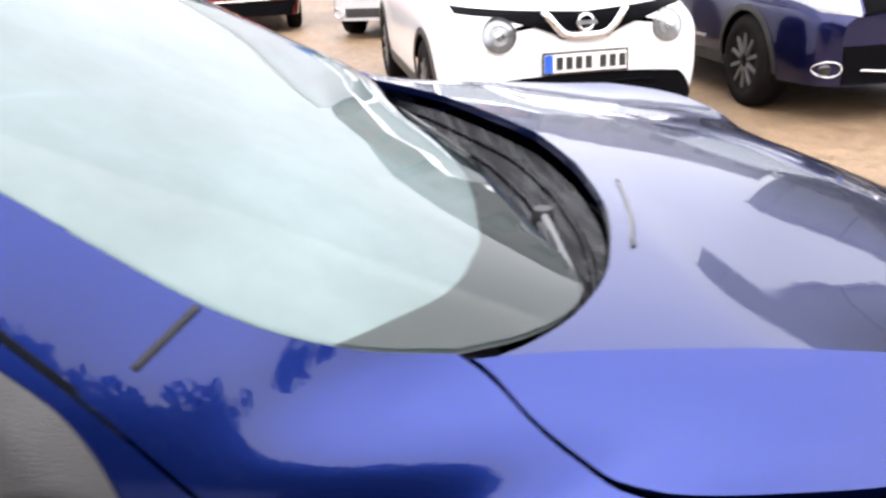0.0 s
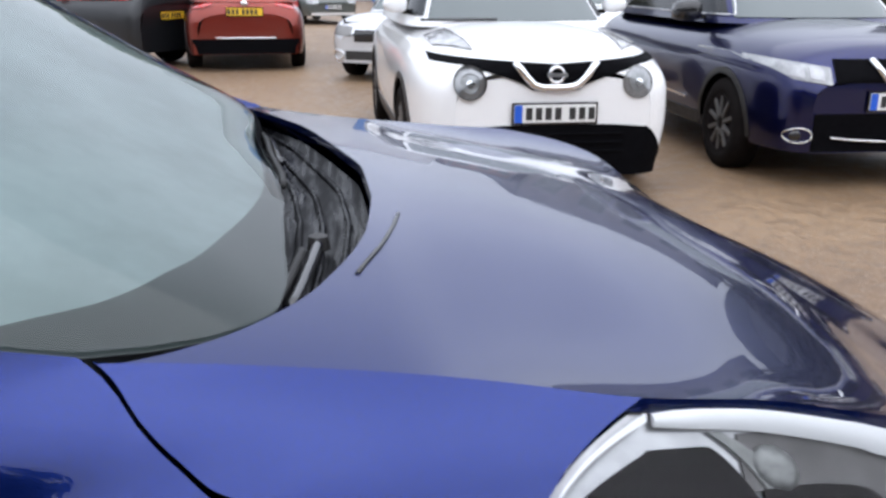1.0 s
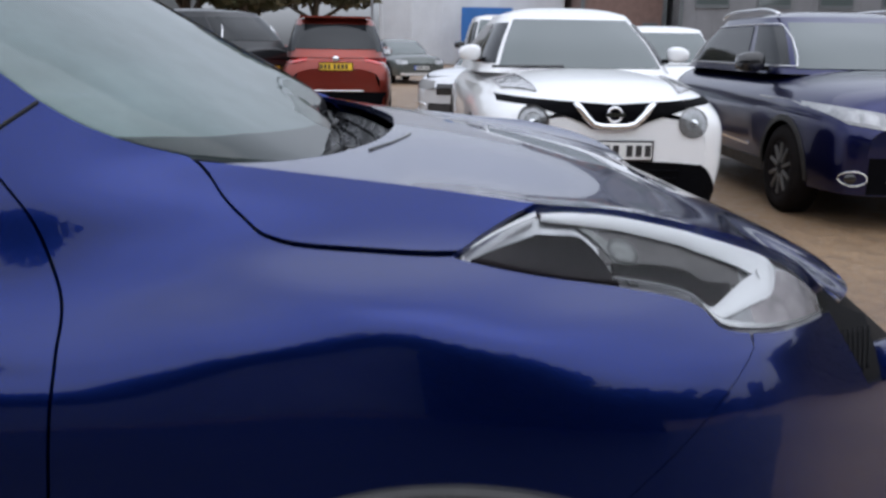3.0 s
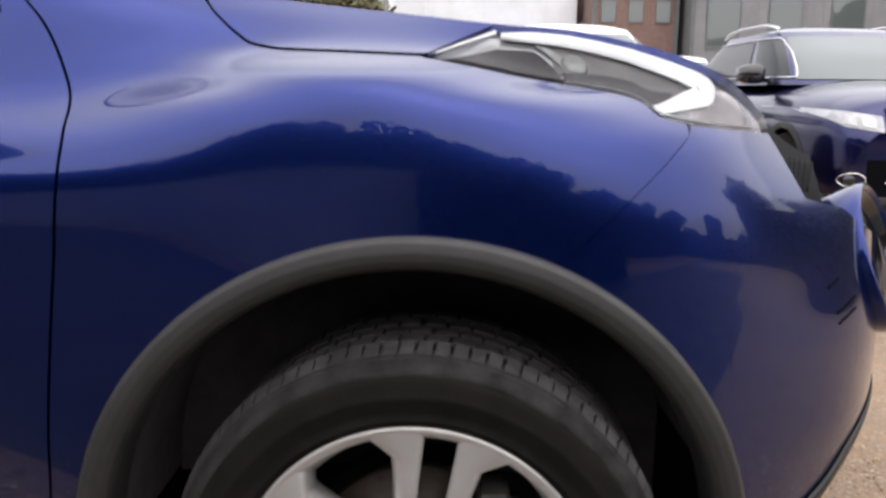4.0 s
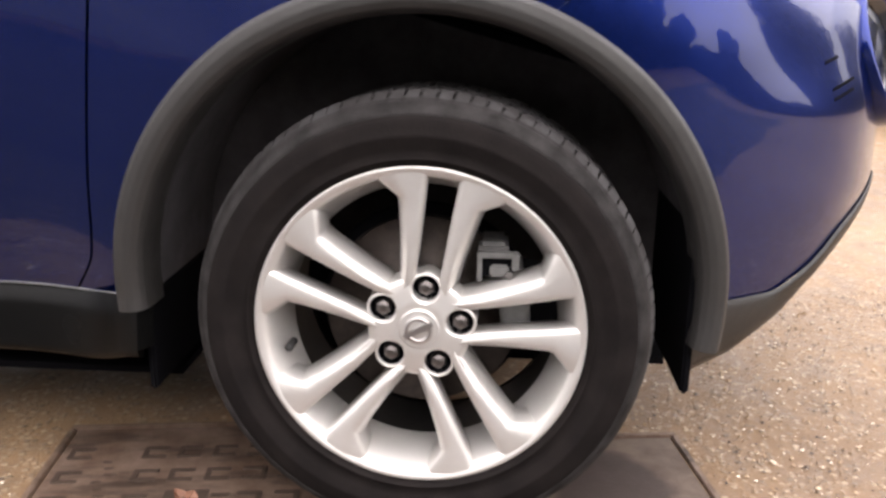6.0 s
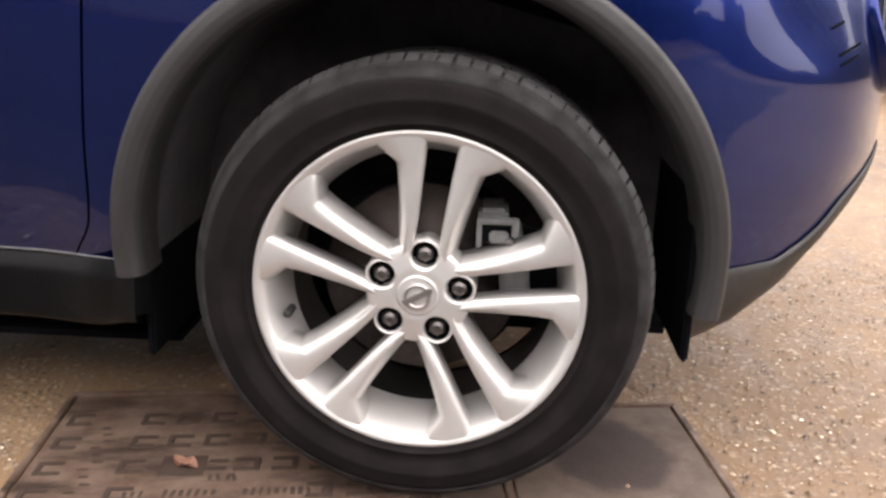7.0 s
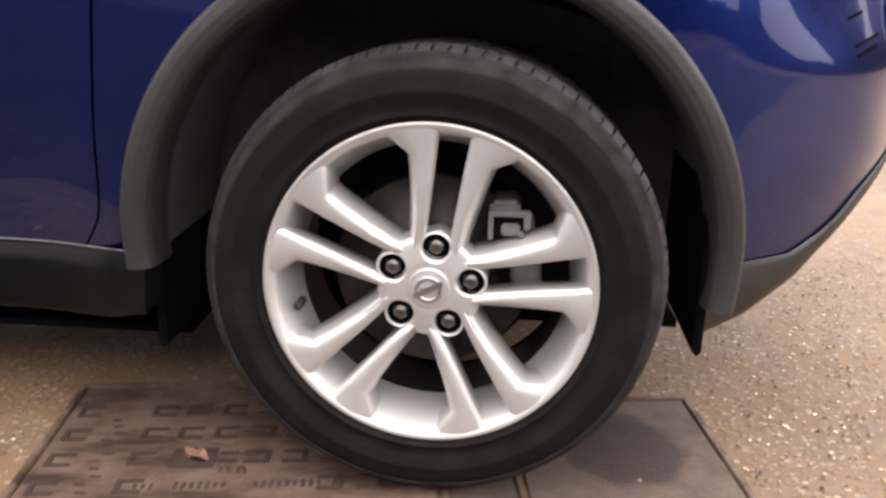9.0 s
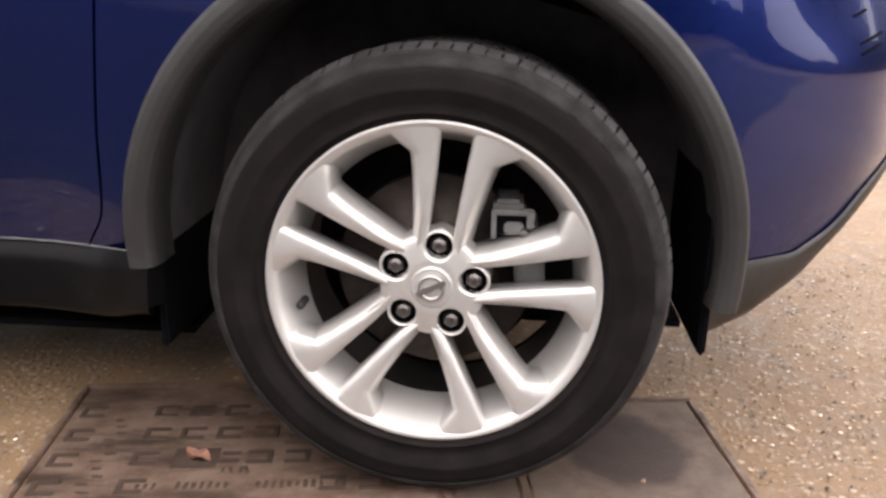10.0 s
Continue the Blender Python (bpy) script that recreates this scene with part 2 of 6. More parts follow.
def iron_material():
    """Worn cast iron: grey-brown polished metal, rust in the hollows, dark wet smears along the rows."""
    m = material("rusty_worn_cast_iron", (0.200, 0.142, 0.110), 0.40, metal=0.25, vary=0.5, scale=16, bump=0.5, bump_scale=220, color2=(0.105, 0.064, 0.044), rough_vary=0.2)
    n, l = m.node_tree.nodes, m.node_tree.links
    p = n["Principled BSDF"]
    tc, mp, nz = n.new("ShaderNodeTexCoord"), n.new("ShaderNodeMapping"), n.new("ShaderNodeTexNoise")
    mp.inputs["Scale"].default_value = (5.0, 19.0, 1.0)
    mp.inputs["Location"].default_value = (0.7, 0.4, 0.0)
    nz.inputs["Scale"].default_value, nz.inputs["Detail"].default_value, nz.inputs["Roughness"].default_value = 1.0, 5.0, 0.6
    l.new(tc.outputs["Object"], mp.inputs["Vector"])
    l.new(mp.outputs[0], nz.inputs["Vector"])
    mr, mx = n.new("ShaderNodeMapRange"), n.new("ShaderNodeMix")
    mr.inputs["From Min"].default_value, mr.inputs["From Max"].default_value = 0.47, 0.62
    mr.inputs["To Min"].default_value, mr.inputs["To Max"].default_value = 0.0, 0.85
    mx.data_type = "RGBA"
    l.new(nz.outputs["Fac"], mr.inputs["Value"])
    l.new(mr.outputs[0], mx.inputs["Factor"])
    l.new(p.inputs["Base Color"].links[0].from_socket, mx.inputs["A"])
    mx.inputs["B"].default_value = (0.036, 0.024, 0.018, 1)
    l.new(mx.outputs["Result"], p.inputs["Base Color"])
    return m


def stone_material():
    """Grit: each stone its own tone, from dark brown to a few that are nearly white."""
    m = material("mixed_gravel_stone", (0.3, 0.2, 0.12), 0.42, vary=0.4, scale=120, bump=0.3, bump_scale=300)
    n, l = m.node_tree.nodes, m.node_tree.links
    geo, ramp = n.new("ShaderNodeNewGeometry"), n.new("ShaderNodeValToRGB")
    e = ramp.color_ramp.elements
    e[0].position, e[0].color = 0.0, (0.045, 0.030, 0.022, 1)
    e[1].position, e[1].color = 1.0, (0.78, 0.70, 0.58, 1)
    for at, c in ((0.18, (0.085, 0.055, 0.037)), (0.32, (0.20, 0.130, 0.075)), (0.72, (0.30, 0.205, 0.120)), (0.86, (0.42, 0.32, 0.21))):
        k = e.new(at)
        k.color = (*c, 1)
    l.new(geo.outputs["Random Per Island"], ramp.inputs["Fac"])
    l.new(ramp.outputs["Color"], n["Principled BSDF"].inputs["Base Color"])
    return m


TARMAC = ground_material()
IRON = iron_material()
def patched_concrete():
    """Damp brown concrete with one soft dark oval, wet patch and painted shadow in one, and grime along the edges."""
    m = material("damp_brown_concrete", (0.118, 0.086, 0.066), 0.6, vary=0.6, scale=14, bump=0.4, bump_scale=160, color2=(0.066, 0.046, 0.035), rough_vary=0.2)
    n, l = m.node_tree.nodes, m.node_tree.links
    p = n["Principled BSDF"]
    tc, mp, nz, vl = n.new("ShaderNodeTexCoord"), n.new("ShaderNodeMapping"), n.new("ShaderNodeTexNoise"), n.new("ShaderNodeVectorMath")
    mp.inputs["Location"].default_value = (-0.327 / 0.098, -0.125 / 0.110, 0.0)
    mp.inputs["Scale"].default_value = (1 / 0.098, 1 / 0.110, 0.0)
    nz.inputs["Scale"].default_value, nz.inputs["Detail"].default_value = 16.0, 4.0
    vl.operation = "LENGTH"
    l.new(tc.outputs["Object"], mp.inputs["Vector"])
    l.new(tc.outputs["Object"], nz.inputs["Vector"])
    l.new(mp.outputs[0], vl.inputs[0])
    ad, mr, mx = n.new("ShaderNodeMath"), n.new("ShaderNodeMapRange"), n.new("ShaderNodeMix")
    ad.operation = "MULTIPLY_ADD"
    ad.inputs[1].default_value = 0.55
    l.new(nz.outputs["Fac"], ad.inputs[0])
    l.new(vl.outputs["Value"], ad.inputs[2])
    mr.interpolation_type = "SMOOTHSTEP"
    mr.inputs["From Min"].default_value, mr.inputs["From Max"].default_value = 1.38, 1.12
    l.new(ad.outputs[0], mr.inputs["Value"])
    mx.data_type = "RGBA"
    l.new(mr.outputs[0], mx.inputs["Factor"])
    l.new(p.inputs["Base Color"].links[0].from_socket, mx.inputs["A"])
    mx.inputs["B"].default_value = (0.038, 0.026, 0.022, 1)
    l.new(mx.outputs["Result"], p.inputs["Base Color"])
    return m


CONCRETE = patched_concrete()
ASPHALT = material("dark_strip_asphalt", (0.030, 0.029, 0.029), 0.55, vary=0.4, scale=4, bump=0.5, bump_scale=150, rough_vary=0.25)
MARK = material("black_dirt_in_marks", (0.034, 0.022, 0.016), 0.6, vary=0.5, scale=30, color2=(0.056, 0.037, 0.027))
STONE = stone_material()
LEAF_DRY = material("dead_brown_leaf", (0.22, 0.10, 0.06), 0.7, vary=0.4, scale=80)
BARK = material("bark", (0.09, 0.07, 0.05), 0.9, vary=0.4, scale=8, bump=0.6, bump_scale=40)
FOLIAGE = material("autumn_foliage", (0.075, 0.080, 0.036), 0.7, vary=0.5, scale=1.5, color2=(0.110, 0.085, 0.040))
HEDGE_LEAF = material("dark_hedge_leaf", (0.032, 0.038, 0.018), 0.8, vary=0.5, scale=2.0, color2=(0.050, 0.044, 0.021), spec=0.2)
LIP = material("grained_black_lip_plastic", (0.012, 0.011, 0.0105), 0.45, vary=0.4, scale=12, bump=0.3, bump_scale=600, rough_vary=0.12)
SILL = material("dark_wet_sill_plastic", (0.004, 0.004, 0.004), 0.30, vary=0.4, scale=9, bump=0.3, bump_scale=600, rough_vary=0.15, spec=0.09)
RENDER_WHITE = material("white_cladding", (0.72, 0.73, 0.75), 0.5, vary=0.12, scale=0.7)
RENDER_YARD = material("weathered_grey_render", (0.43, 0.43, 0.42), 0.7, vary=0.35, scale=0.9, bump=0.3, bump_scale=60)
RENDER_GREY = material("grey_cladding", (0.19, 0.19, 0.20), 0.55, vary=0.25, scale=0.6)
DARK_GREY = material("dark_grey_cladding", (0.12, 0.13, 0.135), 0.6, vary=0.25, scale=0.6)
BRICK_RED = material("red_brick_wall", (0.20, 0.125, 0.105), 0.8, vary=0.3, scale=3)
BLUE_STEEL = material("blue_painted_steel", (0.03, 0.16, 0.48), 0.45, vary=0.25, scale=2)

# ---- building helpers ----
def mesh_of(name, verts, faces, smooth=True):
    me = bpy.data.meshes.new(name)
    me.from_pydata([tuple(map(float, v)) for v in verts], [], [tuple(map(int, f)) for f in faces])
    if smooth:
        me.polygons.foreach_set("use_smooth", [True] * len(me.polygons))
    me.update()
    return me


def part(name, data, mat, parent=None, label=""):
    """Links a mesh or bmesh as one object under a thing or part."""
    if isinstance(data, bmesh.types.BMesh):
        me = bpy.data.meshes.new(name)
        data.to_mesh(me)
        data.free()
        data = me
    if mat is not None and not data.materials:
        data.materials.append(mat)
    ob = new(name, data)
    ob.parent = parent
    if label:
        tagged(ob, label)
    return ob


def thing(name, label, category, group="", m=None, kind=""):
    ob = new(name)
    ob.empty_display_size = 0.1
    if m is not None:
        ob.matrix_world = m
    return tagged(ob, label, category, group, kind)


def smooth_curve(xs, ys):
    """Monotone cubic through the keys; takes arrays."""
    xs, ys = np.array(xs, float), np.array(ys, float)
    h, d = np.diff(xs), np.diff(ys) / np.diff(xs)
    m = np.zeros(len(xs))
    m[0], m[-1] = d[0], d[-1]
    for i in range(1, len(xs) - 1):
        if d[i - 1] * d[i] > 0:
            w1, w2 = 2 * h[i] + h[i - 1], h[i] + 2 * h[i - 1]
            m[i] = (w1 + w2) / (w1 / d[i - 1] + w2 / d[i])

    def at(x):
        x = np.clip(np.asarray(x, float), xs[0], xs[-1])
        i = np.clip(np.searchsorted(xs, x) - 1, 0, len(xs) - 2)
        t = (x - xs[i]) / h[i]
        return ((1 + 2 * t) * (1 - t) ** 2 * ys[i] + t * (1 - t) ** 2 * h[i] * m[i] + t * t * (3 - 2 * t) * ys[i + 1] + t * t * (t - 1) * h[i] * m[i + 1])

    return at


def patch_mesh(name, fn, nu, nv, skirt=0.012, flip=False):
    """A curved sheet fn(u, v) with edges turned in by skirt."""
    u, v = np.meshgrid(np.linspace(0, 1, nu + 1), np.linspace(0, 1, nv + 1), indexing="ij")
    p = np.stack(np.broadcast_arrays(*fn(u, v)), -1).astype(float)
    du, dv = np.gradient(p, axis=0), np.gradient(p, axis=1)
    nrm = np.cross(du, dv)
    nrm /= np.linalg.norm(nrm, axis=-1, keepdims=True) + 1e-12
    if flip:
        nrm = -nrm
    idx = np.arange((nu + 1) * (nv + 1)).reshape(nu + 1, nv + 1)
    q = np.stack([idx[:-1, :-1], idx[1:, :-1], idx[1:, 1:], idx[:-1, 1:]], -1).reshape(-1, 4)
    if flip:
        q = q[:, ::-1]
    verts, faces = list(p.reshape(-1, 3)), list(q)
    if skirt:
        ring = [(i, 0) for i in range(nu)] + [(nu, j) for j in range(nv)] + [(i, nv) for i in range(nu, 0, -1)] + [(0, j) for j in range(nv, 0, -1)]
        k = len(verts)
        for i, j in ring:
            verts += [p[i, j], p[i, j] - skirt * nrm[i, j]]
        m = len(ring)
        for a in range(m):
            b = (a + 1) % m
            f = (k + 2 * a, k + 2 * a + 1, k + 2 * b + 1, k + 2 * b)
            faces.append(f if not flip else f[::-1])
    return mesh_of(name, verts, faces)


def patch(name, fn, nu, nv, mat, parent, skirt=0.012, flip=False, label=""):
    return part(name, patch_mesh(name, fn, nu, nv, skirt, flip), mat, parent, label)


def lathe_mesh(name, profile, n=96, a0=0.0, a1=2 * math.pi):
    """Turns (radius, y) pairs about the y axis; angle 0 points up."""
    full = abs(a1 - a0 - 2 * math.pi) < 1e-6
    cols = n if full else n + 1
    verts = [(r * math.sin(a0 + (a1 - a0) * i / n), y, r * math.cos(a0 + (a1 - a0) * i / n)) for i in range(cols) for r, y in profile]
    k = len(profile)
    faces = [(i * k + j, i * k + j + 1, ((i + 1) % cols) * k + j + 1, ((i + 1) % cols) * k + j) for i in range(n) for j in range(k - 1)]
    return mesh_of(name, verts, faces)


def box_bm(size, at=(0, 0, 0), bevel=0.0, bm=None, turn=0.0):
    """A bevelled block of that size round a point."""
    one = bmesh.new()
    bmesh.ops.create_cube(one, size=1.0)
    bmesh.ops.scale(one, vec=size, verts=one.verts)
    if bevel:
        bmesh.ops.bevel(one, geom=one.edges[:], offset=bevel, segments=2, affect="EDGES")
    one.transform(pose(*at, 0, 0, turn))
    if bm is None:
        return one
    me = bpy.data.meshes.new("tmp")
    one.to_mesh(me)
    one.free()
    bm.from_mesh(me)
    bpy.data.meshes.remove(me)
    return bm


def tube_mesh(name, pts, radius, n=8):
    """A round rod along the points."""
    pts = [Vector(p) for p in pts]
    verts, faces = [], []
    for i, p in enumerate(pts):
        d = (pts[min(i + 1, len(pts) - 1)] - pts[max(i - 1, 0)]).normalized()
        a = d.orthogonal().normalized() if abs(d.z) > 0.9 else d.cross(Vector((0, 0, 1))).normalized()
        b = d.cross(a)
        verts += [p + radius * (math.cos(2 * math.pi * k / n) * a + math.sin(2 * math.pi * k / n) * b) for k in range(n)]
    for i in range(len(pts) - 1):
        faces += [(i * n + k, i * n + (k + 1) % n, (i + 1) * n + (k + 1) % n, (i + 1) * n + k) for k in range(n)]
    faces += [tuple(range(n - 1, -1, -1)), tuple(range((len(pts) - 1) * n, len(pts) * n))]
    return mesh_of(name, verts, faces)


def blob_bm(size, at=(0, 0, 0), power=2.6, n=24):
    """A rounded housing: a superellipsoid."""
    bm = bmesh.new()
    bmesh.ops.create_uvsphere(bm, u_segments=n, v_segments=n // 2, radius=1.0)
    for v in bm.verts:
        k = sum(abs(c) ** power for c in v.co) ** (-1 / power)
        v.co = Vector((v.co.x * k * size[0] / 2 + at[0], v.co.y * k * size[1] / 2 + at[1], v.co.z * k * size[2] / 2 + at[2]))
    for f in bm.faces:
        f.smooth = True
    return bm


# ---- ground ----
tagged(part("ground", patch_mesh("ground", lambda u, v: (-150 + 300 * u, -100 + 300 * v, 0.008 * np.sin(u * 90) * np.sin(v * 70) * np.clip((np.hypot(300 * u - 150, 300 * v - 100) - 6) / 6, 0, 1)), 150, 150, 0), TARMAC), "damp brown sandy tarmac car park ground", "ground", kind="structure")

# added out of view: darkens what the flank reflects and cuts ground bounce
tagged(part("road", patch_mesh("road", lambda u, v: (-90 + 180 * u, -4.4 + 4.15 * v + 0.04 * np.sin(u * 400), 0.0035 + 0 * u), 600, 4, 0.0), ASPHALT), "unseen dark ground strip added to darken the paint's reflections", "road", kind="structure")

# ---- the blue car: its shell as side and top surfaces ----
MID = 0.86
XK = [-3.3, -3.1, -2.9, -2.53, -2.15, -1.6, -1.0, -0.6, -0.45, -0.375, -0.3, -0.15, 0.0, 0.15, 0.3, 0.45, 0.55, 0.65, 0.75, 0.83, 0.88]
ZK = [0.2, 0.3, 0.4, 0.5, 0.6, 0.7, 0.8, 0.88, 0.94, 1.0, 1.05, 1.1, 1.15, 1.25, 1.4, 1.55]
SIDE_AFT = [
    (0.62, 0.60, 0.58, 0.56, 0.55, 0.54, 0.54, 0.55, 0.56, 0.57, 0.58, 0.60, 0.62, 0.66, 0.72, 0.8),
    (0.32, 0.29, 0.27, 0.25, 0.24, 0.24, 0.24, 0.25, 0.26, 0.28, 0.31, 0.34, 0.37, 0.42, 0.5, 0.58),
    (0.20, 0.17, 0.14, 0.12, 0.10, 0.09, 0.09, 0.10, 0.12, 0.15, 0.19, 0.23, 0.27, 0.33, 0.42, 0.5),
    (0.06, 0.04, 0.02, 0.01, 0.0, -0.005, 0.0, 0.03, 0.06, 0.10, 0.14, 0.19, 0.23, 0.30, 0.39, 0.47),
    (0.15, 0.12, 0.09, 0.06, 0.035, 0.02, 0.02, 0.03, 0.05, 0.08, 0.12, 0.16, 0.2, 0.27, 0.35, 0.43),
    (0.17, 0.14, 0.11, 0.075, 0.05, 0.03, 0.022, 0.028, 0.04, 0.06, 0.085, 0.12, 0.16, 0.225, 0.31, 0.40),
]
SIDE_FORE = [
    (0.17, 0.14, 0.11, 0.075, 0.05, 0.03, 0.022, 0.028, 0.04, 0.06, 0.104, 0.130, 0.163, 0.225, 0.30, 0.38),
    (0.17, 0.15, 0.115, 0.08, 0.052, 0.036, 0.03, 0.036, 0.05, 0.072, 0.151, 0.170, 0.191, 0.236, 0.31, 0.39),
    (0.13, 0.10, 0.07, 0.05, 0.038, 0.030, 0.030, 0.040, 0.058, 0.088, 0.153, 0.172, 0.2, 0.25, 0.32, 0.40),
    (0.115, 0.09, 0.0625, 0.0425, 0.029, 0.021, 0.0225, 0.038, 0.064, 0.106, 0.168, 0.2065, 0.225, 0.27, 0.33, 0.40),
    (0.10, 0.08, 0.055, 0.035, 0.02, 0.012, 0.015, 0.036, 0.070, 0.125, 0.190, 0.243, 0.25, 0.29, 0.34, 0.4),
    (0.05, 0.035, 0.02, 0.008, 0.0, -0.004, 0.002, 0.030, 0.072, 0.140, 0.215, 0.28, 0.3, 0.33, 0.36, 0.4),
    (0.03, 0.02, 0.01, 0.003, -0.002, -0.004, 0.005, 0.034, 0.074, 0.144, 0.230, 0.3, 0.33, 0.36, 0.4, 0.4),
]
SIDE_NOSE = [
    (0.05, 0.035, 0.02, 0.012, 0.006, 0.006, 0.02, 0.05, 0.09, 0.172, 0.226, 0.27, 0.36, 0.4, 0.4, 0.4),
    (0.09, 0.08, 0.06, 0.045, 0.036, 0.036, 0.052, 0.082, 0.13, 0.29, 0.240, 0.28, 0.42, 0.45, 0.45, 0.45),
    (0.2, 0.165, 0.14, 0.125, 0.118, 0.122, 0.145, 0.19, 0.30, 0.38, 0.30, 0.36, 0.48, 0.5, 0.5, 0.5),
    (0.265, 0.225, 0.200, 0.185, 0.184, 0.205, 0.24, 0.33, 0.42, 0.47, 0.5, 0.52, 0.55, 0.58, 0.6, 0.6),
    (0.355, 0.305, 0.278, 0.257, 0.254, 0.285, 0.335, 0.42, 0.5, 0.55, 0.58, 0.6, 0.62, 0.64, 0.65, 0.65),
    (0.485, 0.425, 0.395, 0.372, 0.372, 0.410, 0.47, 0.55, 0.62, 0.66, 0.7, 0.7, 0.72, 0.74, 0.75, 0.75),
    (0.70, 0.65, 0.62, 0.6, 0.59, 0.61, 0.65, 0.7, 0.74, 0.76, 0.78, 0.78, 0.79, 0.8, 0.8, 0.8),
    (0.86, 0.85, 0.84, 0.83, 0.83, 0.83, 0.84, 0.85, 0.86, 0.86, 0.86, 0.86, 0.86, 0.86, 0.86, 0.86),
]
GX, GZ = np.linspace(-3.3, 0.88, 600), np.linspace(0.2, 1.55, 271)
# shoulder of the wheel-arch bulge: the heights between 0.80 and 1.00, station by station
ZS = [0.80, 0.85, 0.90, 0.93, 0.95, 0.965, 0.98, 1.0]
SHOULDER = {
    -1.0: (0.022, 0.025, 0.038, 0.050, 0.059, 0.065, 0.072, 0.081),
    -0.6: (0.030, 0.038, 0.062, 0.090, 0.110, 0.118, 0.125, 0.133),
    -0.45: (0.026, 0.032, 0.066, 0.108, 0.121, 0.127, 0.132, 0.139),
    -0.375: (0.019, 0.024, 0.045, 0.093, 0.127, 0.134, 0.139, 0.147),
    -0.3: (0.012, 0.017, 0.029, 0.043, 0.088, 0.140, 0.156, 0.169),
    -0.15: (0.000, 0.004, 0.011, 0.0175, 0.022, 0.027, 0.052, 0.138),
    0.0: (0.000, 0.004, 0.011, 0.0175, 0.022, 0.027, 0.057, 0.147),
    0.15: (0.010, 0.015, 0.028, 0.042, 0.075, 0.150, 0.180, 0.196),
    0.3: (0.042, 0.052, 0.072, 0.125, 0.162, 0.187, 0.200, 0.210),
    0.45: (0.140, 0.160, 0.192, 0.208, 0.220, 0.230, 0.240, 0.255),
}


def station(x, row):
    keys = dict(zip(ZK, row))
    if x in SHOULDER:
        keys = {z: y for z, y in keys.items() if not 0.79 < z < 1.01}
        keys.update(zip(ZS, SHOULDER[x]))
    zs = sorted(keys)
    return smooth_curve(zs, [keys[z] for z in zs])(GZ)


_rows = np.array([station(x, r) for x, r in zip(XK, SIDE_AFT + SIDE_FORE + SIDE_NOSE)])
_side = np.array([smooth_curve(XK, _rows[:, j])(GX) for j in range(len(GZ))]).T


def soften(a, axis, k):
    w = np.exp(-0.5 * (np.arange(-3 * k, 3 * k + 1) / k) ** 2)
    pad = [(0, 0), (0, 0)]
    pad[axis] = (3 * k, 3 * k)
    b = np.pad(a, pad, mode="reflect", reflect_type="odd")
    return np.apply_along_axis(lambda s: np.convolve(s, w / w.sum(), mode="valid"), axis, b)


_side = soften(soften(_side, 0, 10), 1, 2)


def side_y(x, z):
    """How far in from the wheel's face the car's flank lies."""
    fx = np.clip((np.asarray(x, float) + 3.3) / 4.18 * 599, 0, 598.999)
    fz = np.clip((np.asarray(z, float) - 0.2) / 1.35 * 270, 0, 269.999)
    i, j = fx.astype(int), fz.astype(int)
    a, b = fx - i, fz - j
    return (_side[i, j] * (1 - a) * (1 - b) + _side[i + 1, j] * a * (1 - b) + _side[i, j + 1] * (1 - a) * b + _side[i + 1, j + 1] * a * b)


ridge_z = smooth_curve([-0.45, -0.32, -0.2, 0.0, 0.1, 0.19, 0.27, 0.34, 0.41, 0.45, 0.485, 0.55, 0.65, 0.75, 0.84], [1.105, 1.09, 1.075, 1.054, 1.043, 1.037, 1.023, 1.006, 0.980, 0.955, 0.925, 0.88, 0.838, 0.795, 0.75])
mid_z = smooth_curve([-0.45, -0.1, 0.0, 0.1, 0.2, 0.3, 0.4, 0.5, 0.6, 0.7, 0.78, 0.86], [1.124, 1.0912, 1.077, 1.060, 1.038, 1.012, 0.977, 0.937, 0.895, 0.848, 0.80, 0.74])
valley = smooth_curve([-0.25, -0.1, -0.03, 0.07, 0.16, 0.35, 0.5, 0.7], [0.0, 0.002, 0.0095, 0.0145, 0.0165, 0.014, 0.011, 0.004])


def ridge_y(x):
    return side_y(x, ridge_z(x))


def top_z(x, y):
    """Height of the bonnet."""
    y = np.where(np.asarray(y) > MID, 2 * MID - np.asarray(y), y)
    yr = ridge_y(x)
    t = np.clip((y - yr) / (MID - yr), 0, 1)
    return ridge_z(x) + (mid_z(x) - ridge_z(x)) * (1 - (1 - t) ** 2) - valley(x) * 9.48 * t * (1 - t) ** 3


ARC_R, ARC_Z, ARC_X = 0.421, 0.365, -0.004
GAP = 0.0021
bonnet_rear = smooth_curve([0.214, 0.25, 0.3, 0.39, 0.58, 0.86], [-0.315, -0.262, -0.212, -0.158, -0.108, -0.094])
# the scuttle sweeps further back towards the far wing
skew = smooth_curve([0.70, 0.86, 0.98, 1.13, 1.21, 1.32, 1.4, 1.5, 1.72], [0.0, -0.018, -0.046, -0.081, -0.095, -0.113, -0.12, -0.125, -0.13])
bonnet_front = smooth_curve([0.2, 0.28, 0.4, 0.6, 0.86], [0.47, 0.485, 0.57, 0.67, 0.71])
seam_low = smooth_curve([-0.318, -0.296, -0.275, -0.25, -0.22, -0.18, -0.1, 0.0, 0.03, 0.065, 0.097], [1.0945, 1.076, 1.053, 1.031, 1.012, 1.005, 1.002, 0.999, 1.011, 1.0275, 1.0415])
glass_edge_z = smooth_curve([-1.05, -0.8, -0.606, -0.546, -0.481, -0.441, -0.409, -0.371, -0.318], [1.475, 1.357, 1.243, 1.203, 1.160, 1.138, 1.124, 1.110, 1.0955])
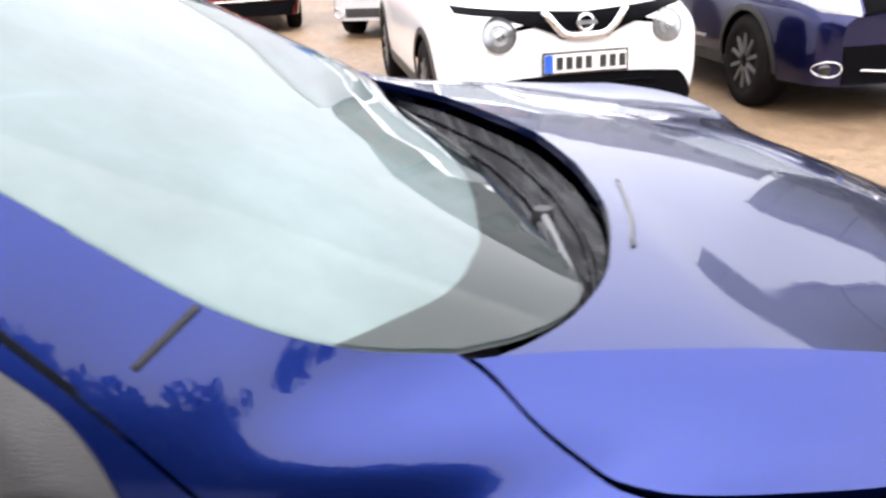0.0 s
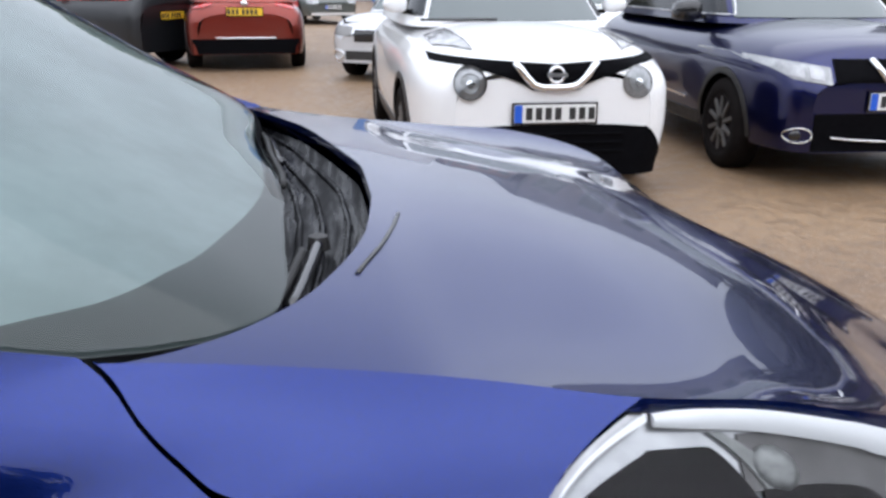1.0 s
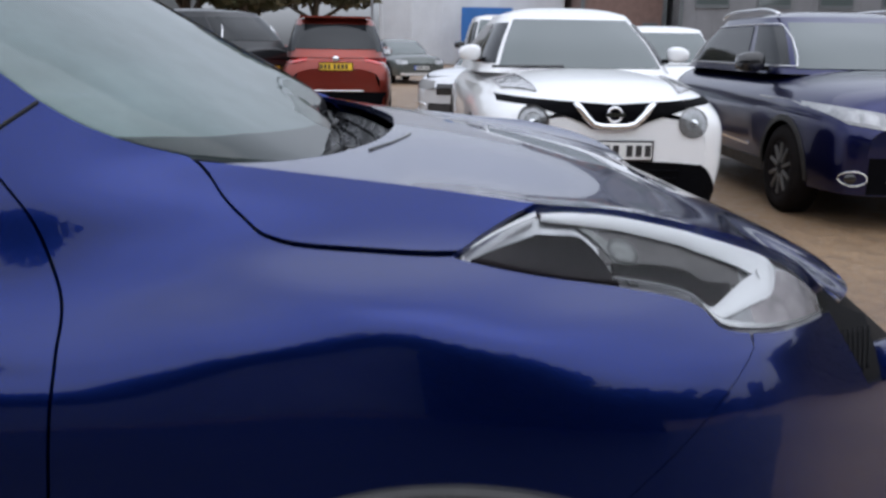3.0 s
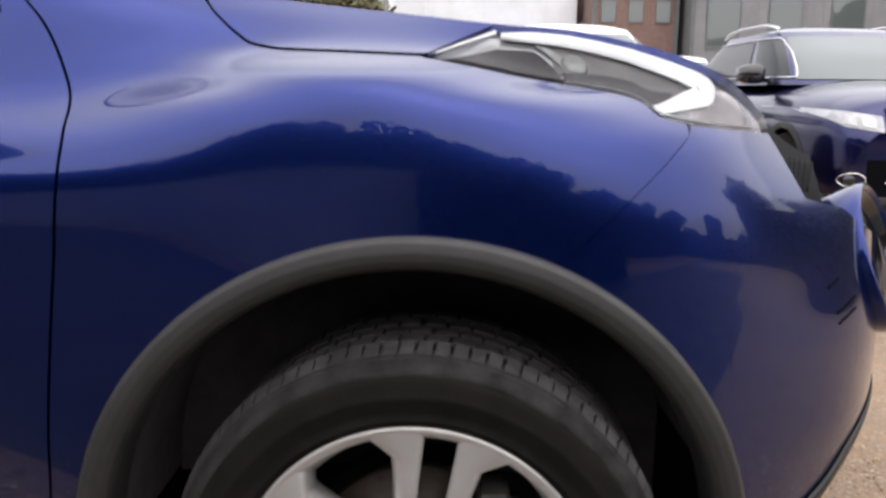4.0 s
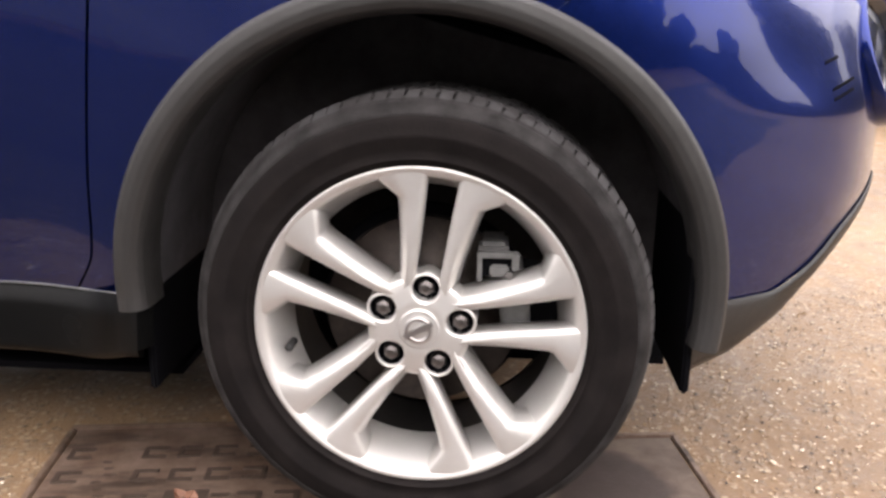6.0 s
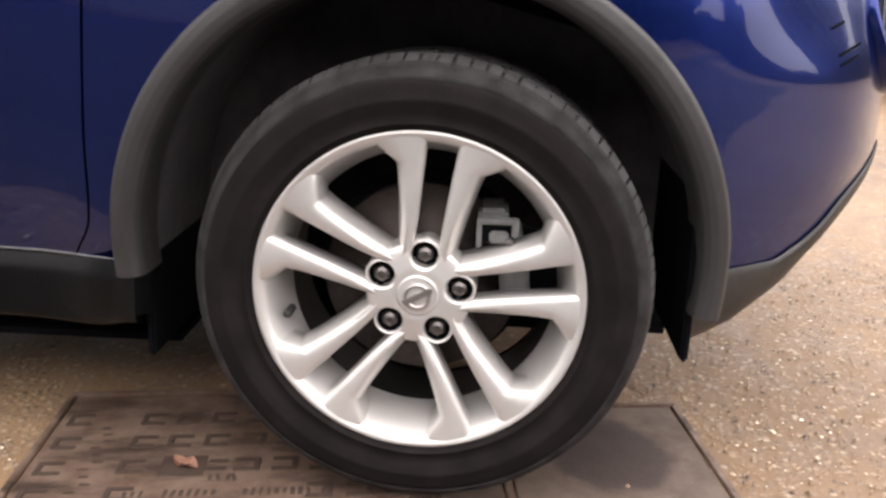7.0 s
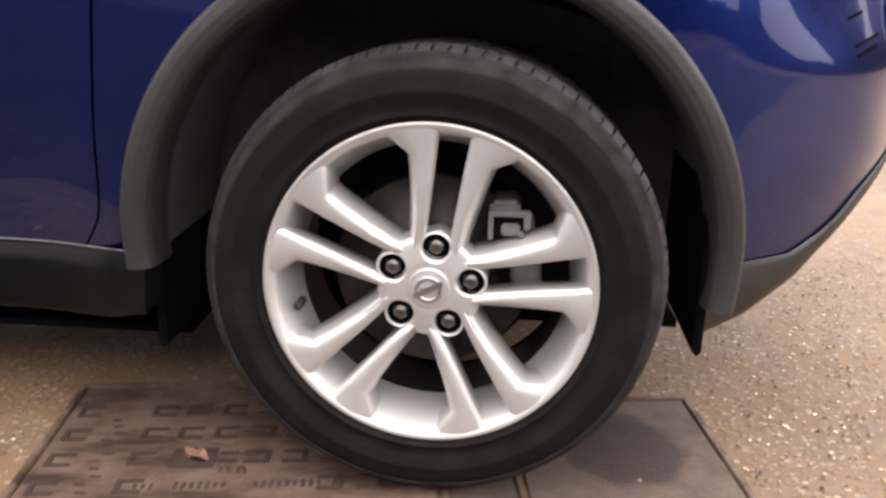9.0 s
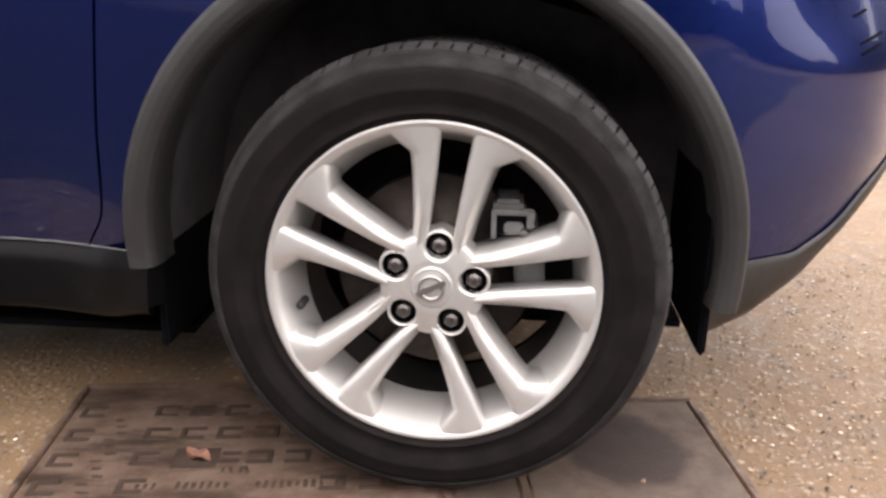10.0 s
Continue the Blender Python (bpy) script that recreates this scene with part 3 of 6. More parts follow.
lamp_low = smooth_curve([-0.005, 0.05, 0.126, 0.20, 0.255, 0.280, 0.298, 0.34, 0.42, 0.49], [0.998, 0.988, 0.9735, 0.962, 0.952, 0.943, 0.926, 0.917, 0.908, 0.902])
door_front = smooth_curve([0.3, 0.33, 0.4, 0.53, 0.70, 0.78, 0.88, 0.92, 0.97, 1.03, 1.076, 1.11, 1.145, 1.2, 1.3, 1.45], [-0.55, -0.535, -0.490, -0.466, -0.438, -0.427, -0.421, -0.428, -0.448, -0.478, -0.518, -0.552, -0.590, -0.650, -0.745, -0.93])


def arch_z(x, r):
    return ARC_Z + np.sqrt(np.clip(r * r - (x - ARC_X) ** 2, 0, None))


def bumper_seam(x):
    return 0.772 + (x - 0.187) * 0.90


def flank(x, z, out=0.0):
    return x, side_y(x, z) - out, z


def fender_fn(u, v):
    x, z = -0.45 + 0.78 * u, 0.35 + 0.6 * v
    for _ in range(14):
        x0 = np.maximum(door_front(z), -0.56) + GAP
        x = x0 + (0.333 - x0) * u
        low = np.where(np.abs(x - ARC_X) < 0.405, arch_z(x, 0.405), 0.335)
        low = np.where(x > 0.1497, bumper_seam(x) + 0.0007, low)
        top = np.where(x < -0.318, glass_edge_z(x) - GAP, np.where(x < 0.0, seam_low(x) - GAP, lamp_low(x) - 0.0015))
        # above the arch the rows run level, so that the shoulder stays smooth
        mid = np.where(x > 0.1497, np.maximum(0.82, low + 0.35 * (top - low)), 0.82)
        z = np.where(v < 0.35, low + (mid - low) * v / 0.35, mid + (top - mid) * (v - 0.35) / 0.65)
    return flank(x, z)


def bonnet_side_fn(u, v):
    x = -0.317 + 0.413 * u
    lo = seam_low(x) + GAP
    return flank(x, lo + (np.maximum(ridge_z(x), lo) - lo) * v)


def bonnet_top_fn(u, v):
    """The whole bonnet top, from one ridge to the other."""
    x, y = -0.2 + 0.6 * u, 0.25 + 1.22 * v
    for _ in range(10):
        ym = np.minimum(y, 2 * MID - y)
        x0, x1 = bonnet_rear(ym) + skew(y), bonnet_front(ym)
        x = x0 + (x1 - x0) * u
        yr = ridge_y(x)
        y = yr + 2 * (MID - yr) * v
    return x, y, top_z(x, y)


bumper_low = smooth_curve([0.2, 0.46, 0.526, 0.57, 0.61, 0.66, 0.74, 0.86], [0.337, 0.337, 0.337, 0.354, 0.380, 0.428, 0.478, 0.52])


def bumper_fn(u, v):
    x = 0.1505 + 0.7045 * u
    low = np.where(x < ARC_X + 0.404, arch_z(x, 0.405), 0.335)
    low = np.maximum(low, bumper_low(x))
    top = np.where(x < 0.335, bumper_seam(x) - 0.0007, np.where(x < 0.486, lamp_low(x) - GAP, np.interp(x, [0.486, 0.536, 0.62, 0.70, 0.86], [0.899, 0.811, 0.790, 0.745, 0.69])))
    return flank(x, low + (top - low) * v)


def mirrored(fn):
    def other(u, v):
        x, y, z = fn(u, v)
        return x, 2 * MID - y, z
    return other


car = thing("blue_crossover_car", "shiny dark blue metallic crossover car parked on drain covers", "car", m=pose(0, 0, 0, 0, 0, 2.0))


def both(name, fn, nu, nv, mat, skirt=0.012, label=""):
    """A panel on this flank and its mirror image on the other."""
    a = patch(name, fn, nu, nv, mat, car, skirt, False, label)
    patch(name, mirrored(fn), max(nu // 3, 12), max(nv // 3, 10), mat, car, skirt, True, label)
    return a


both("front_wing", fender_fn, 240, 200, BLUE)


def whole_bonnet():
    parts = [patch_mesh("b", bonnet_side_fn, 130, 24, 0.012), patch_mesh("b", bonnet_top_fn, 150, 200, 0.012),
             patch_mesh("b", mirrored(bonnet_side_fn), 60, 12, 0.012, True)]
    bm = bmesh.new()
    for me in parts:
        bm.from_mesh(me)
        bpy.data.meshes.remove(me)
    return bm


bonnet = part("bonnet", whole_bonnet(), BLUE, car)
bumper = both("front_bumper", bumper_fn, 150, 110, BLUE)


def grille_fn(u, v):
    x = 0.485 + 0.105 * u
    lo, hi = 0.812 - 0.02 * u, np.maximum(ridge_z(x) + 0.0, 0.82)
    return flank(x, lo + (hi - lo) * v, -0.026)


both("upper_grille", grille_fn, 30, 8, GRILLE_BLACK, label="gloss black upper grille")


def nose_grille_fn(u, v):
    y = 0.30 + (MID - 0.30) * u
    xs = np.linspace(0.45, 0.86, 120)
    xb = np.interp(y, side_y(xs, 0.74 + 0 * xs), xs) - 0.012
    xt = bonnet_front(y) - 0.015
    return xt + (xb - xt) * v, y, top_z(xt, y) - 0.02 + (0.70 - top_z(xt, y) + 0.02) * v


both("nose_grille", nose_grille_fn, 40, 8, GRILLE_BLACK, 0.0, "gloss black grille under the bonnet's edge")


lip_bulge = smooth_curve([-0.2, 0.0, 0.2, 0.5, 0.8, 0.94, 1.0, 1.2], [-0.06, -0.030, -0.004, 0.008, 0.0105, 0.0085, 0.0035, -0.01])


def lip_fn(u, v):
    x = 0.385 + 0.38 * u
    lo, hi = np.interp(x, [0.385, 0.478, 0.56, 0.62, 0.70, 0.77], [0.212, 0.236, 0.284, 0.335, 0.405, 0.46]), bumper_low(x) + 0.002
    z = lo + (hi - lo) * v
    return x, side_y(x, np.maximum(z, 0.33)) - lip_bulge(v), z


both("bumper_lip", lip_fn, 40, 16, LIP, label="matt black lower bumper lip")


def door_fn(x0, x1, front):
    def fn(u, v):
        z = 0.335 + 0.75 * v
        a = (np.minimum(door_front(z), 9) - GAP) if front else x0
        x = a + (x1 - a) * u
        return flank(x, z)
    return fn


patch("front_door", door_fn(0, -1.46, True), 90, 90, BLUE, car, flip=True)
patch("front_door", mirrored(door_fn(0, -1.46, True)), 30, 30, BLUE, car)
def door_corner_fn(u, v):
    z = 1.083 + 0.29 * v
    a = door_front(z) - GAP
    return flank(a + (-0.845 - a) * u, z)


patch("door_corner", door_corner_fn, 40, 40, BLUE, car, flip=True)
patch("door_corner", mirrored(door_corner_fn), 20, 20, BLUE, car)
patch("rear_door", door_fn(-1.466, -2.12, False), 40, 40, BLUE, car, flip=True)
patch("rear_door", mirrored(door_fn(-1.466, -2.12, False)), 30, 30, BLUE, car)


def quarter_fn(u, v):
    x = -2.126 - 1.16 * u
    low = np.where(np.abs(x + 2.53) < 0.40, ARC_Z + np.sqrt(np.clip(0.405 ** 2 - (x + 2.53) ** 2, 0, None)), 0.335)
    return flank(x, low + (1.085 - low) * v)


patch("rear_quarter", quarter_fn, 60, 40, BLUE, car, flip=True)
patch("rear_quarter", mirrored(quarter_fn), 60, 40, BLUE, car)


def pillar_fn(u, v):
    x = -0.5575 - 0.4825 * u
    lo = np.interp(x, [-1.05, -0.93, -0.745, -0.650, -0.590, -0.552, -0.518, -0.478], [1.46, 1.45, 1.30, 1.20, 1.145, 1.11, 1.076, 1.03]) + 0.006
    hi = glass_edge_z(x) - 0.001
    return flank(x, lo + (np.maximum(hi, lo + 0.004) - lo) * v)


patch("windscreen_pillar", pillar_fn, 60, 16, BLUE, car, flip=True)
patch("windscreen_pillar", mirrored(pillar_fn), 60, 16, BLUE, car)


pts = [tuple(float(c) for c in flank(-0.484 - 0.041 * k / 12, 1.158 - 0.030 * k / 12, 0.0002)) for k in range(13)]
part("pillar_joint", tube_mesh("pillar_joint", pts, 0.0028, 6), RUBBER_SEAL, car, "dark joint between wing and pillar")


def side_glass_fn(u, v):
    x = -0.84 - 2.02 * u
    lo = 1.092 + 0.05 * u
    hi = np.minimum(np.minimum(1.19 + (-0.60 - x) * 0.76, 1.47 - 0.08 * u), 1.09 + (x + 3.1) * 1.0)
    hi = np.maximum(hi, lo + 0.004)
    return flank(x, lo + (hi - lo) * v, -0.006)


patch("side_window", side_glass_fn, 50, 14, DARK_GLASS, car, flip=True)
patch("side_window", mirrored(side_glass_fn), 50, 14, DARK_GLASS, car)


glass_foot = smooth_curve([0.222, 0.25, 0.3, 0.36, 0.42, 0.52, 0.67, 0.86], [-0.318, -0.267, -0.217, -0.190, -0.188, -0.197, -0.209, -0.216])


def screen_fn(u, h, out=0.0):
    xe = -0.316 - 0.70 * h
    ze = 1.093 + 0.372 * h ** 1.0
    xe = smooth_curve([0, 0.06, 0.12, 0.25, 0.4, 0.6, 1.0], [-0.316, -0.372, -0.412, -0.483, -0.57, -0.72, -1.03])(h)
    ze = glass_edge_z(xe)
    ye = side_y(xe, ze) + 0.002
    xc, zc = -0.218 - 0.75 * h, 1.083 + 0.42 * h - 0.03 * h * (1 - h)
    w = 1 - np.abs(2 * u - 1) ** (2.4 + 9.6 * np.exp(-7 * h))
    y = ye + (2 * MID - 2 * ye) * u
    # the foot of the glass follows the scuttle
    yf = 0.222 + (2 * MID - 0.444) * u
    w0 = 1 - np.abs(2 * u - 1) ** 12.0
    foot = glass_foot(np.minimum(yf, 2 * MID - yf)) - (-0.316 + (-0.218 + 0.316) * w0)
    x = xe + (xc - xe) * w + out * 0.45 + foot * np.exp(-14 * h) + skew(y) * np.exp(-10 * h)
    return x, y, ze + (zc - ze) * w + out * 0.85 - 0.3 * foot * np.exp(-14 * h)


def film_low(u):
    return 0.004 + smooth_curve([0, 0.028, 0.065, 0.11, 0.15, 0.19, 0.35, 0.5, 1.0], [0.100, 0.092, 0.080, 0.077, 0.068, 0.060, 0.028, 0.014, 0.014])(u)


screen = patch("windscreen", lambda u, v: screen_fn(u, v), 120, 70, GLASS, car, 0.004, False, "wet tinted windscreen glass")
screen.visible_shadow = False
patch("glass_border", lambda u, v: screen_fn(u, (film_low(u) + 0.004) * v, -0.006), 120, 6, FRIT, screen, 0.001, False, "grey printed border of the windscreen")


# pale translucent sheet just behind the glass, its tone varied by noise
def film_fn(u, v):
    return screen_fn(0.004 + 0.992 * u, film_low(u) + (1.0 - film_low(u)) * v, -0.008)


def film_material():
    m = material("pale_film_on_glass", (0.47, 0.52, 0.53), 0.6, vary=0.28, scale=4.5)
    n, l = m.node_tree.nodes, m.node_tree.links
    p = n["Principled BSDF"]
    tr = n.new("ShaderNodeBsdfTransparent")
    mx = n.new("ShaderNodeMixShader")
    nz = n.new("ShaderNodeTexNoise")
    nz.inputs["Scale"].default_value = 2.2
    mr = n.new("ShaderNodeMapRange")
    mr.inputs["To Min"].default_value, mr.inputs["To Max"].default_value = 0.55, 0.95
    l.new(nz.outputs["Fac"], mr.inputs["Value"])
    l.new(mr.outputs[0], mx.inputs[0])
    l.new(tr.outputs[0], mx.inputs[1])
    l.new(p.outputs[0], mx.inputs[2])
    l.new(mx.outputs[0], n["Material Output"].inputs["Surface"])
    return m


patch("pale_film", film_fn, 60, 30, film_material(), screen, 0.0, False, "pale translucent sheet on the inside of the glass")


def cowl_fn(u, v):
    y = 0.232 + (2 * MID - 0.464) * u
    ym = np.where(y > MID, 2 * MID - y, y)
    uu = np.clip((y - 0.222) / (2 * MID - 0.444), 0, 1)
    xg, _, zg = screen_fn(uu, 0.0 * uu)
    xb = bonnet_rear(ym) - 0.004 + skew(y)
    x = xg - 0.01 + (xb - xg + 0.01) * v
    z = zg - 0.012 + (top_z(xb, y) - 0.030 - zg + 0.012) * v - 0.020 * np.sin(math.pi * v)
    return x, y, z


cowl = patch("cowl_panel", cowl_fn, 160, 16, WET_COWL, car, 0.0, True, "wet black plastic cowl under the windscreen")


def cowl_point(u, v, up=0.0):
    x, y, z = cowl_fn(np.array(u), np.array(v))
    return (float(x), float(y), float(z) + up)


for v in (0.25, 0.5, 0.78):
    part("cowl_rib", tube_mesh("cowl_rib", [cowl_point(0.03 + 0.94 * i / 60, v, 0.002) for i in range(61)], 0.004), WET_COWL, cowl)


def wiper(u0, u1, lift):
    pts = [cowl_point(u0 + (u1 - u0) * i / 24, 0.22 + 0.25 * (1 - i / 24), lift) for i in range(25)]
    arm = part("wiper_arm", tube_mesh("wiper_arm", pts[:16], 0.007), GLOSS_BLACK, car)
    part("wiper_blade", tube_mesh("wiper_blade", [(x - 0.012, y, z + 0.008) for x, y, z in pts[4:]], 0.005), RUBBER_SEAL, arm)
    part("pivot_cap", lathe_cap(0.014, 0.016, pts[0]), TRIM, arm)


def lathe_cap(r, h, at):
    bm = bmesh.new()
    bmesh.ops.create_cone(bm, cap_ends=True, segments=20, radius1=r, radius2=r * 0.8, depth=h)
    bmesh.ops.translate(bm, vec=at, verts=bm.verts)
    return bm


band_h = smooth_curve([0.40, 0.46, 0.55, 0.62, 0.70, 0.87, 1.0], [0.001, 0.002, 0.008, 0.018, 0.030, 0.050, 0.060])
patch("wiper_rest_band", lambda u, v: screen_fn(0.40 + 0.597 * u, band_h(0.40 + 0.597 * u) * v, 0.002), 80, 8, COWL, screen, 0.0, False, "black band where the wipers rest")
wiper(0.30, 0.04, 0.014)
wiper(0.92, 0.46, 0.014)
for s in (1,):
    ys = np.linspace(0.43, 0.63, 12)
    xs = smooth_curve([0.40, 0.425, 0.524, 0.636, 0.788], [-0.128, -0.122, -0.092, -0.070, -0.057])(ys)
    part("washer_slot", tube_mesh("washer_slot", [(x, y, float(top_z(x, y)) + 0.0005) for x, y in zip(xs, ys)], 0.0028, 6), GLOSS_BLACK, bonnet, "thin black slot in the bonnet")


def roof_fn(u, v):
    x = -0.965 - 2.1 * u
    ye = side_y(x, 1.46 - 0.12 * u)
    z0 = 1.462 - 0.10 * u ** 2
    y = ye + (2 * MID - 2 * ye) * v
    return x, y, z0 + 0.055 * (1 - np.abs(2 * v - 1) ** 2.4)


patch("roof", roof_fn, 40, 40, BLUE, car, flip=True)
patch("tailgate", lambda u, v: (-3.06 - 0.24 * (1 - v) ** 0.8 + 0.02 * np.sin(v * 6), 0.42 + 0.88 * u, 0.35 + 1.02 * v), 30, 30, BLUE, car, flip=False)
patch("rear_corner", lambda u, v: (-3.28 + 0.14 * v + 0.06 * u, side_y(-3.28 + 0.14 * v, 0.335 + 1.0 * v) + 0.25 * u, 0.335 + 1.0 * v), 8, 20, BLUE, car)
# near-black sheets, set low, stand in for shade underneath and behind gaps
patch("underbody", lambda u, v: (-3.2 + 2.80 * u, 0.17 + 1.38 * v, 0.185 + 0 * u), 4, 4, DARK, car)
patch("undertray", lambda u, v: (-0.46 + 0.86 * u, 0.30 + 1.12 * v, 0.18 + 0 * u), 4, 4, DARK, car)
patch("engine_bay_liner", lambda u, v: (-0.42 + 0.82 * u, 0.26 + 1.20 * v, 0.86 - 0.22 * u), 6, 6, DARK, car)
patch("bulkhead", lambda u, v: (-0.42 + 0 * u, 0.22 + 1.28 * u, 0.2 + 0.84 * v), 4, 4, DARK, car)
patch("dashboard", lambda u, v: (-0.27 - 0.5 * v, 0.26 + 1.2 * u, 1.035 + 0.04 * np.sin(v * 3.1)), 20, 20, FABRIC, car, 0.03)
patch("cabin_lining", lambda u, v: (-0.8 - 1.9 * v, 0.30 + 1.12 * u, 0.86 + 0 * u), 6, 6, FABRIC, car, 0.03)
for s, f in ((1, True), (-1, False)):
    def jamb(u, v):
        x, z = -0.40 - 0.2 * u, 0.3 + 0.78 * v
        y = side_y(x, z) + 0.030
        return x, (y if s == 1 else 2 * MID - y), z
    patch("door_jamb", jamb, 20, 120, DARK, car, 0, f)


sill_bulge = smooth_curve([-0.2, 0.0, 0.06, 0.14, 0.45, 0.76, 0.90, 1.0, 1.2], [-0.05, 0.006, 0.020, 0.0255, 0.0225, 0.0175, 0.0095, 0.001, -0.01])


def sill_fn(u, v):
    x = -0.400 - 1.72 * u
    # the front end swells out and up to meet the arch flare
    k = np.exp(-((x + 0.40) / 0.07) ** 2)
    z = 0.222 + 0.042 * k + (0.111 - 0.020 * k) * v
    return x, side_y(x, z * 0 + 0.325) - 0.052 * k - sill_bulge(v), z


patch("sill_trim", sill_fn, 60, 28, SILL, car, 0.03, True, "scuffed matt black sill trim")
patch("sill_trim", mirrored(sill_fn), 60, 28, SILL, car, 0.03, False, "scuffed matt black sill trim")


# wheel arches: plastic flare, liner, mud flap
def arch_parts(cx, a0, a1, far=False):
    prof = [(0.4265, 0.008), (0.426, -0.005), (0.421, -0.0115), (0.408, -0.0145), (0.398, -0.0135), (0.390, -0.0085), (0.3855, 0.0), (0.383, 0.02), (0.383, 0.055)]
    pr, pd = np.array([p[0] for p in prof]), np.array([p[1] for p in prof])

    def fn(u, v):
        a = a0 + (a1 - a0) * u
        k = v * (len(prof) - 1)
        r, d = np.interp(k, range(len(prof)), pr), np.interp(k, range(len(prof)), pd)
        x, z = cx + 0.4265 * np.sin(a), ARC_Z + 0.4265 * np.cos(a)
        y = side_y(x, np.maximum(z, 0.36)) * 0.4 - 0.002
        x, z = cx + r * np.sin(a), ARC_Z + r * np.cos(a)
        return x, (2 * MID - y - d) if far else y + d, z

    patch("arch_flare", fn, 120, 32, TRIM, car, 0.0, not far, "matt black plastic wheel arch flare")

    def liner(u, v):
        a = a0 + radians(2) + (a1 - a0 - radians(11)) * u
        y = 0.05 + 0.30 * v
        return cx + 0.392 * np.sin(a), (2 * MID - y) if far else y, ARC_Z + 0.392 * np.cos(a)
    patch("arch_liner", liner, 60, 6, LINER, car, 0.0, not far)

    def back(u, v):
        a = a0 + (a1 - a0) * u
        return cx + 0.395 * v * np.sin(a), 0 * u + (2 * MID - 0.34 if far else 0.34), ARC_Z + 0.395 * v * np.cos(a)
    patch("arch_back", back, 40, 4, LINER, car, 0.0, not far)


for far in (False, True):
    arch_parts(ARC_X, radians(-94), radians(99), far)
    arch_parts(-2.53, radians(-97), radians(97), far)
# flap and end panel: the arch's shade is put into their black
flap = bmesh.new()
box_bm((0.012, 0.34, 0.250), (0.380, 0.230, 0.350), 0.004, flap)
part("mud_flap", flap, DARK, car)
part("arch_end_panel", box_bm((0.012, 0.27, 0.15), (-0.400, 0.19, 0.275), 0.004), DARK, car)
part("sill_seam", tube_mesh("sill_seam", [tuple(float(c) for c in flank(-0.425 - 0.056 * k, 0.335, 0.001)) for k in range(31)], 0.0016, 6), CALIPER, car, "thin pale seam along the sill")


# ---- wheels ----
PHASE = 8.5


def spoke_mesh():
    """One double spoke, its axis pointing up: two bars that flare into the rim."""
    verts, faces = [], []
    rs = [0.050, 0.075, 0.10, 0.13, 0.155, 0.172, 0.181, 0.1815, 0.198, 0.216, 0.2235]
    inner = smooth_curve([0.05, 0.09, 0.16, 0.2, 0.2235], [0.019, 0.0175, 0.0195, 0.021, 0.0215])
    outer = lambda r: np.interp(r, [0.05, 0.09, 0.13, 0.165, 0.181, 0.216, 0.2235], [0.039, 0.0435, 0.0500, 0.0565, 0.0605, 0.0945, 0.098])
    front = smooth_curve([0.05, 0.075, 0.1, 0.16, 0.205, 0.2235], [0.014, 0.010, 0.008, 0.004, 0.0015, 0.0005])
    for s in (1, -1):
        k0 = len(verts)
        for r in rs:
            a, b, f = float(inner(r)), float(outer(r)), float(front(r))
            # ring: back inner, rounded inner edge, crowned front, rolled outer edge, back outer
            ring = [(a + 0.001, f + 0.042), (a - 0.001, f + 0.012), (a - 0.0003, f + 0.0065), (a + 0.0026, f + 0.0026), (a + 0.0085, f + 0.0006), ((a + b) / 2, f), (b - 0.0125, f + 0.0016), (b - 0.0080, f + 0.0050), (b - 0.0042, f + 0.0120), (b - 0.001, f + 0.024), (b + 0.002, f + 0.046)]
            for x, y in ring:
                # follow the circle at the outer end
                t = min(max((r - 0.165) / 0.04, 0.0), 1.0)
                z = r + (math.sqrt(r * r - x * x) - r) * t
                verts.append((s * x, y, z))
        m = 11
        for i in range(len(rs) - 1):
            for j in range(m):
                q = (k0 + i * m + j, k0 + i * m + (j + 1) % m, k0 + (i + 1) * m + (j + 1) % m, k0 + (i + 1) * m + j)
                faces.append(q if s == 1 else q[::-1])
    return mesh_of("spoke", verts, faces)


def hub_mesh():
    """The dished hub face, with five round holes for the nuts."""
    profile = smooth_curve([0.0, 0.030, 0.036, 0.048, 0.066, 0.073, 0.075, 0.0765], [0.012, 0.012, 0.0112, 0.0125, 0.0155, 0.021, 0.034, 0.05])
    n, m = 240, 40
    rs = np.concatenate([np.linspace(0.001, 0.073, m - 3), [0.0745, 0.0755, 0.0765]])
    aa = 2 * math.pi * np.arange(n) / n
    verts = []
    for r in rs:
        for a in aa:
            k = max(0.0, math.cos(5 * (a - radians(PHASE)))) ** 3
            rr = r + (0.004 * k if r > 0.06 else 0)
            x, z = rr * math.sin(a), rr * math.cos(a)
            y = float(profile(r)) + 0.004 * k * min(max((r - 0.036) / 0.02, 0.0), 1.0)
            a0 = radians(PHASE) + round((a - radians(PHASE)) / radians(72)) * radians(72)
            d = math.hypot(x - 0.0572 * math.sin(a0), z - 0.0572 * math.cos(a0))
            if d < 0.0195:
                y += 0.016 * min(1.0, (0.0195 - d) / 0.002)
            verts.append((x, y, z))
    faces = [(i * n + j, i * n + (j + 1) % n, (i + 1) * n + (j + 1) % n, (i + 1) * n + j) for i in range(m - 1) for j in range(n)]
    return mesh_of("hub", verts, faces)


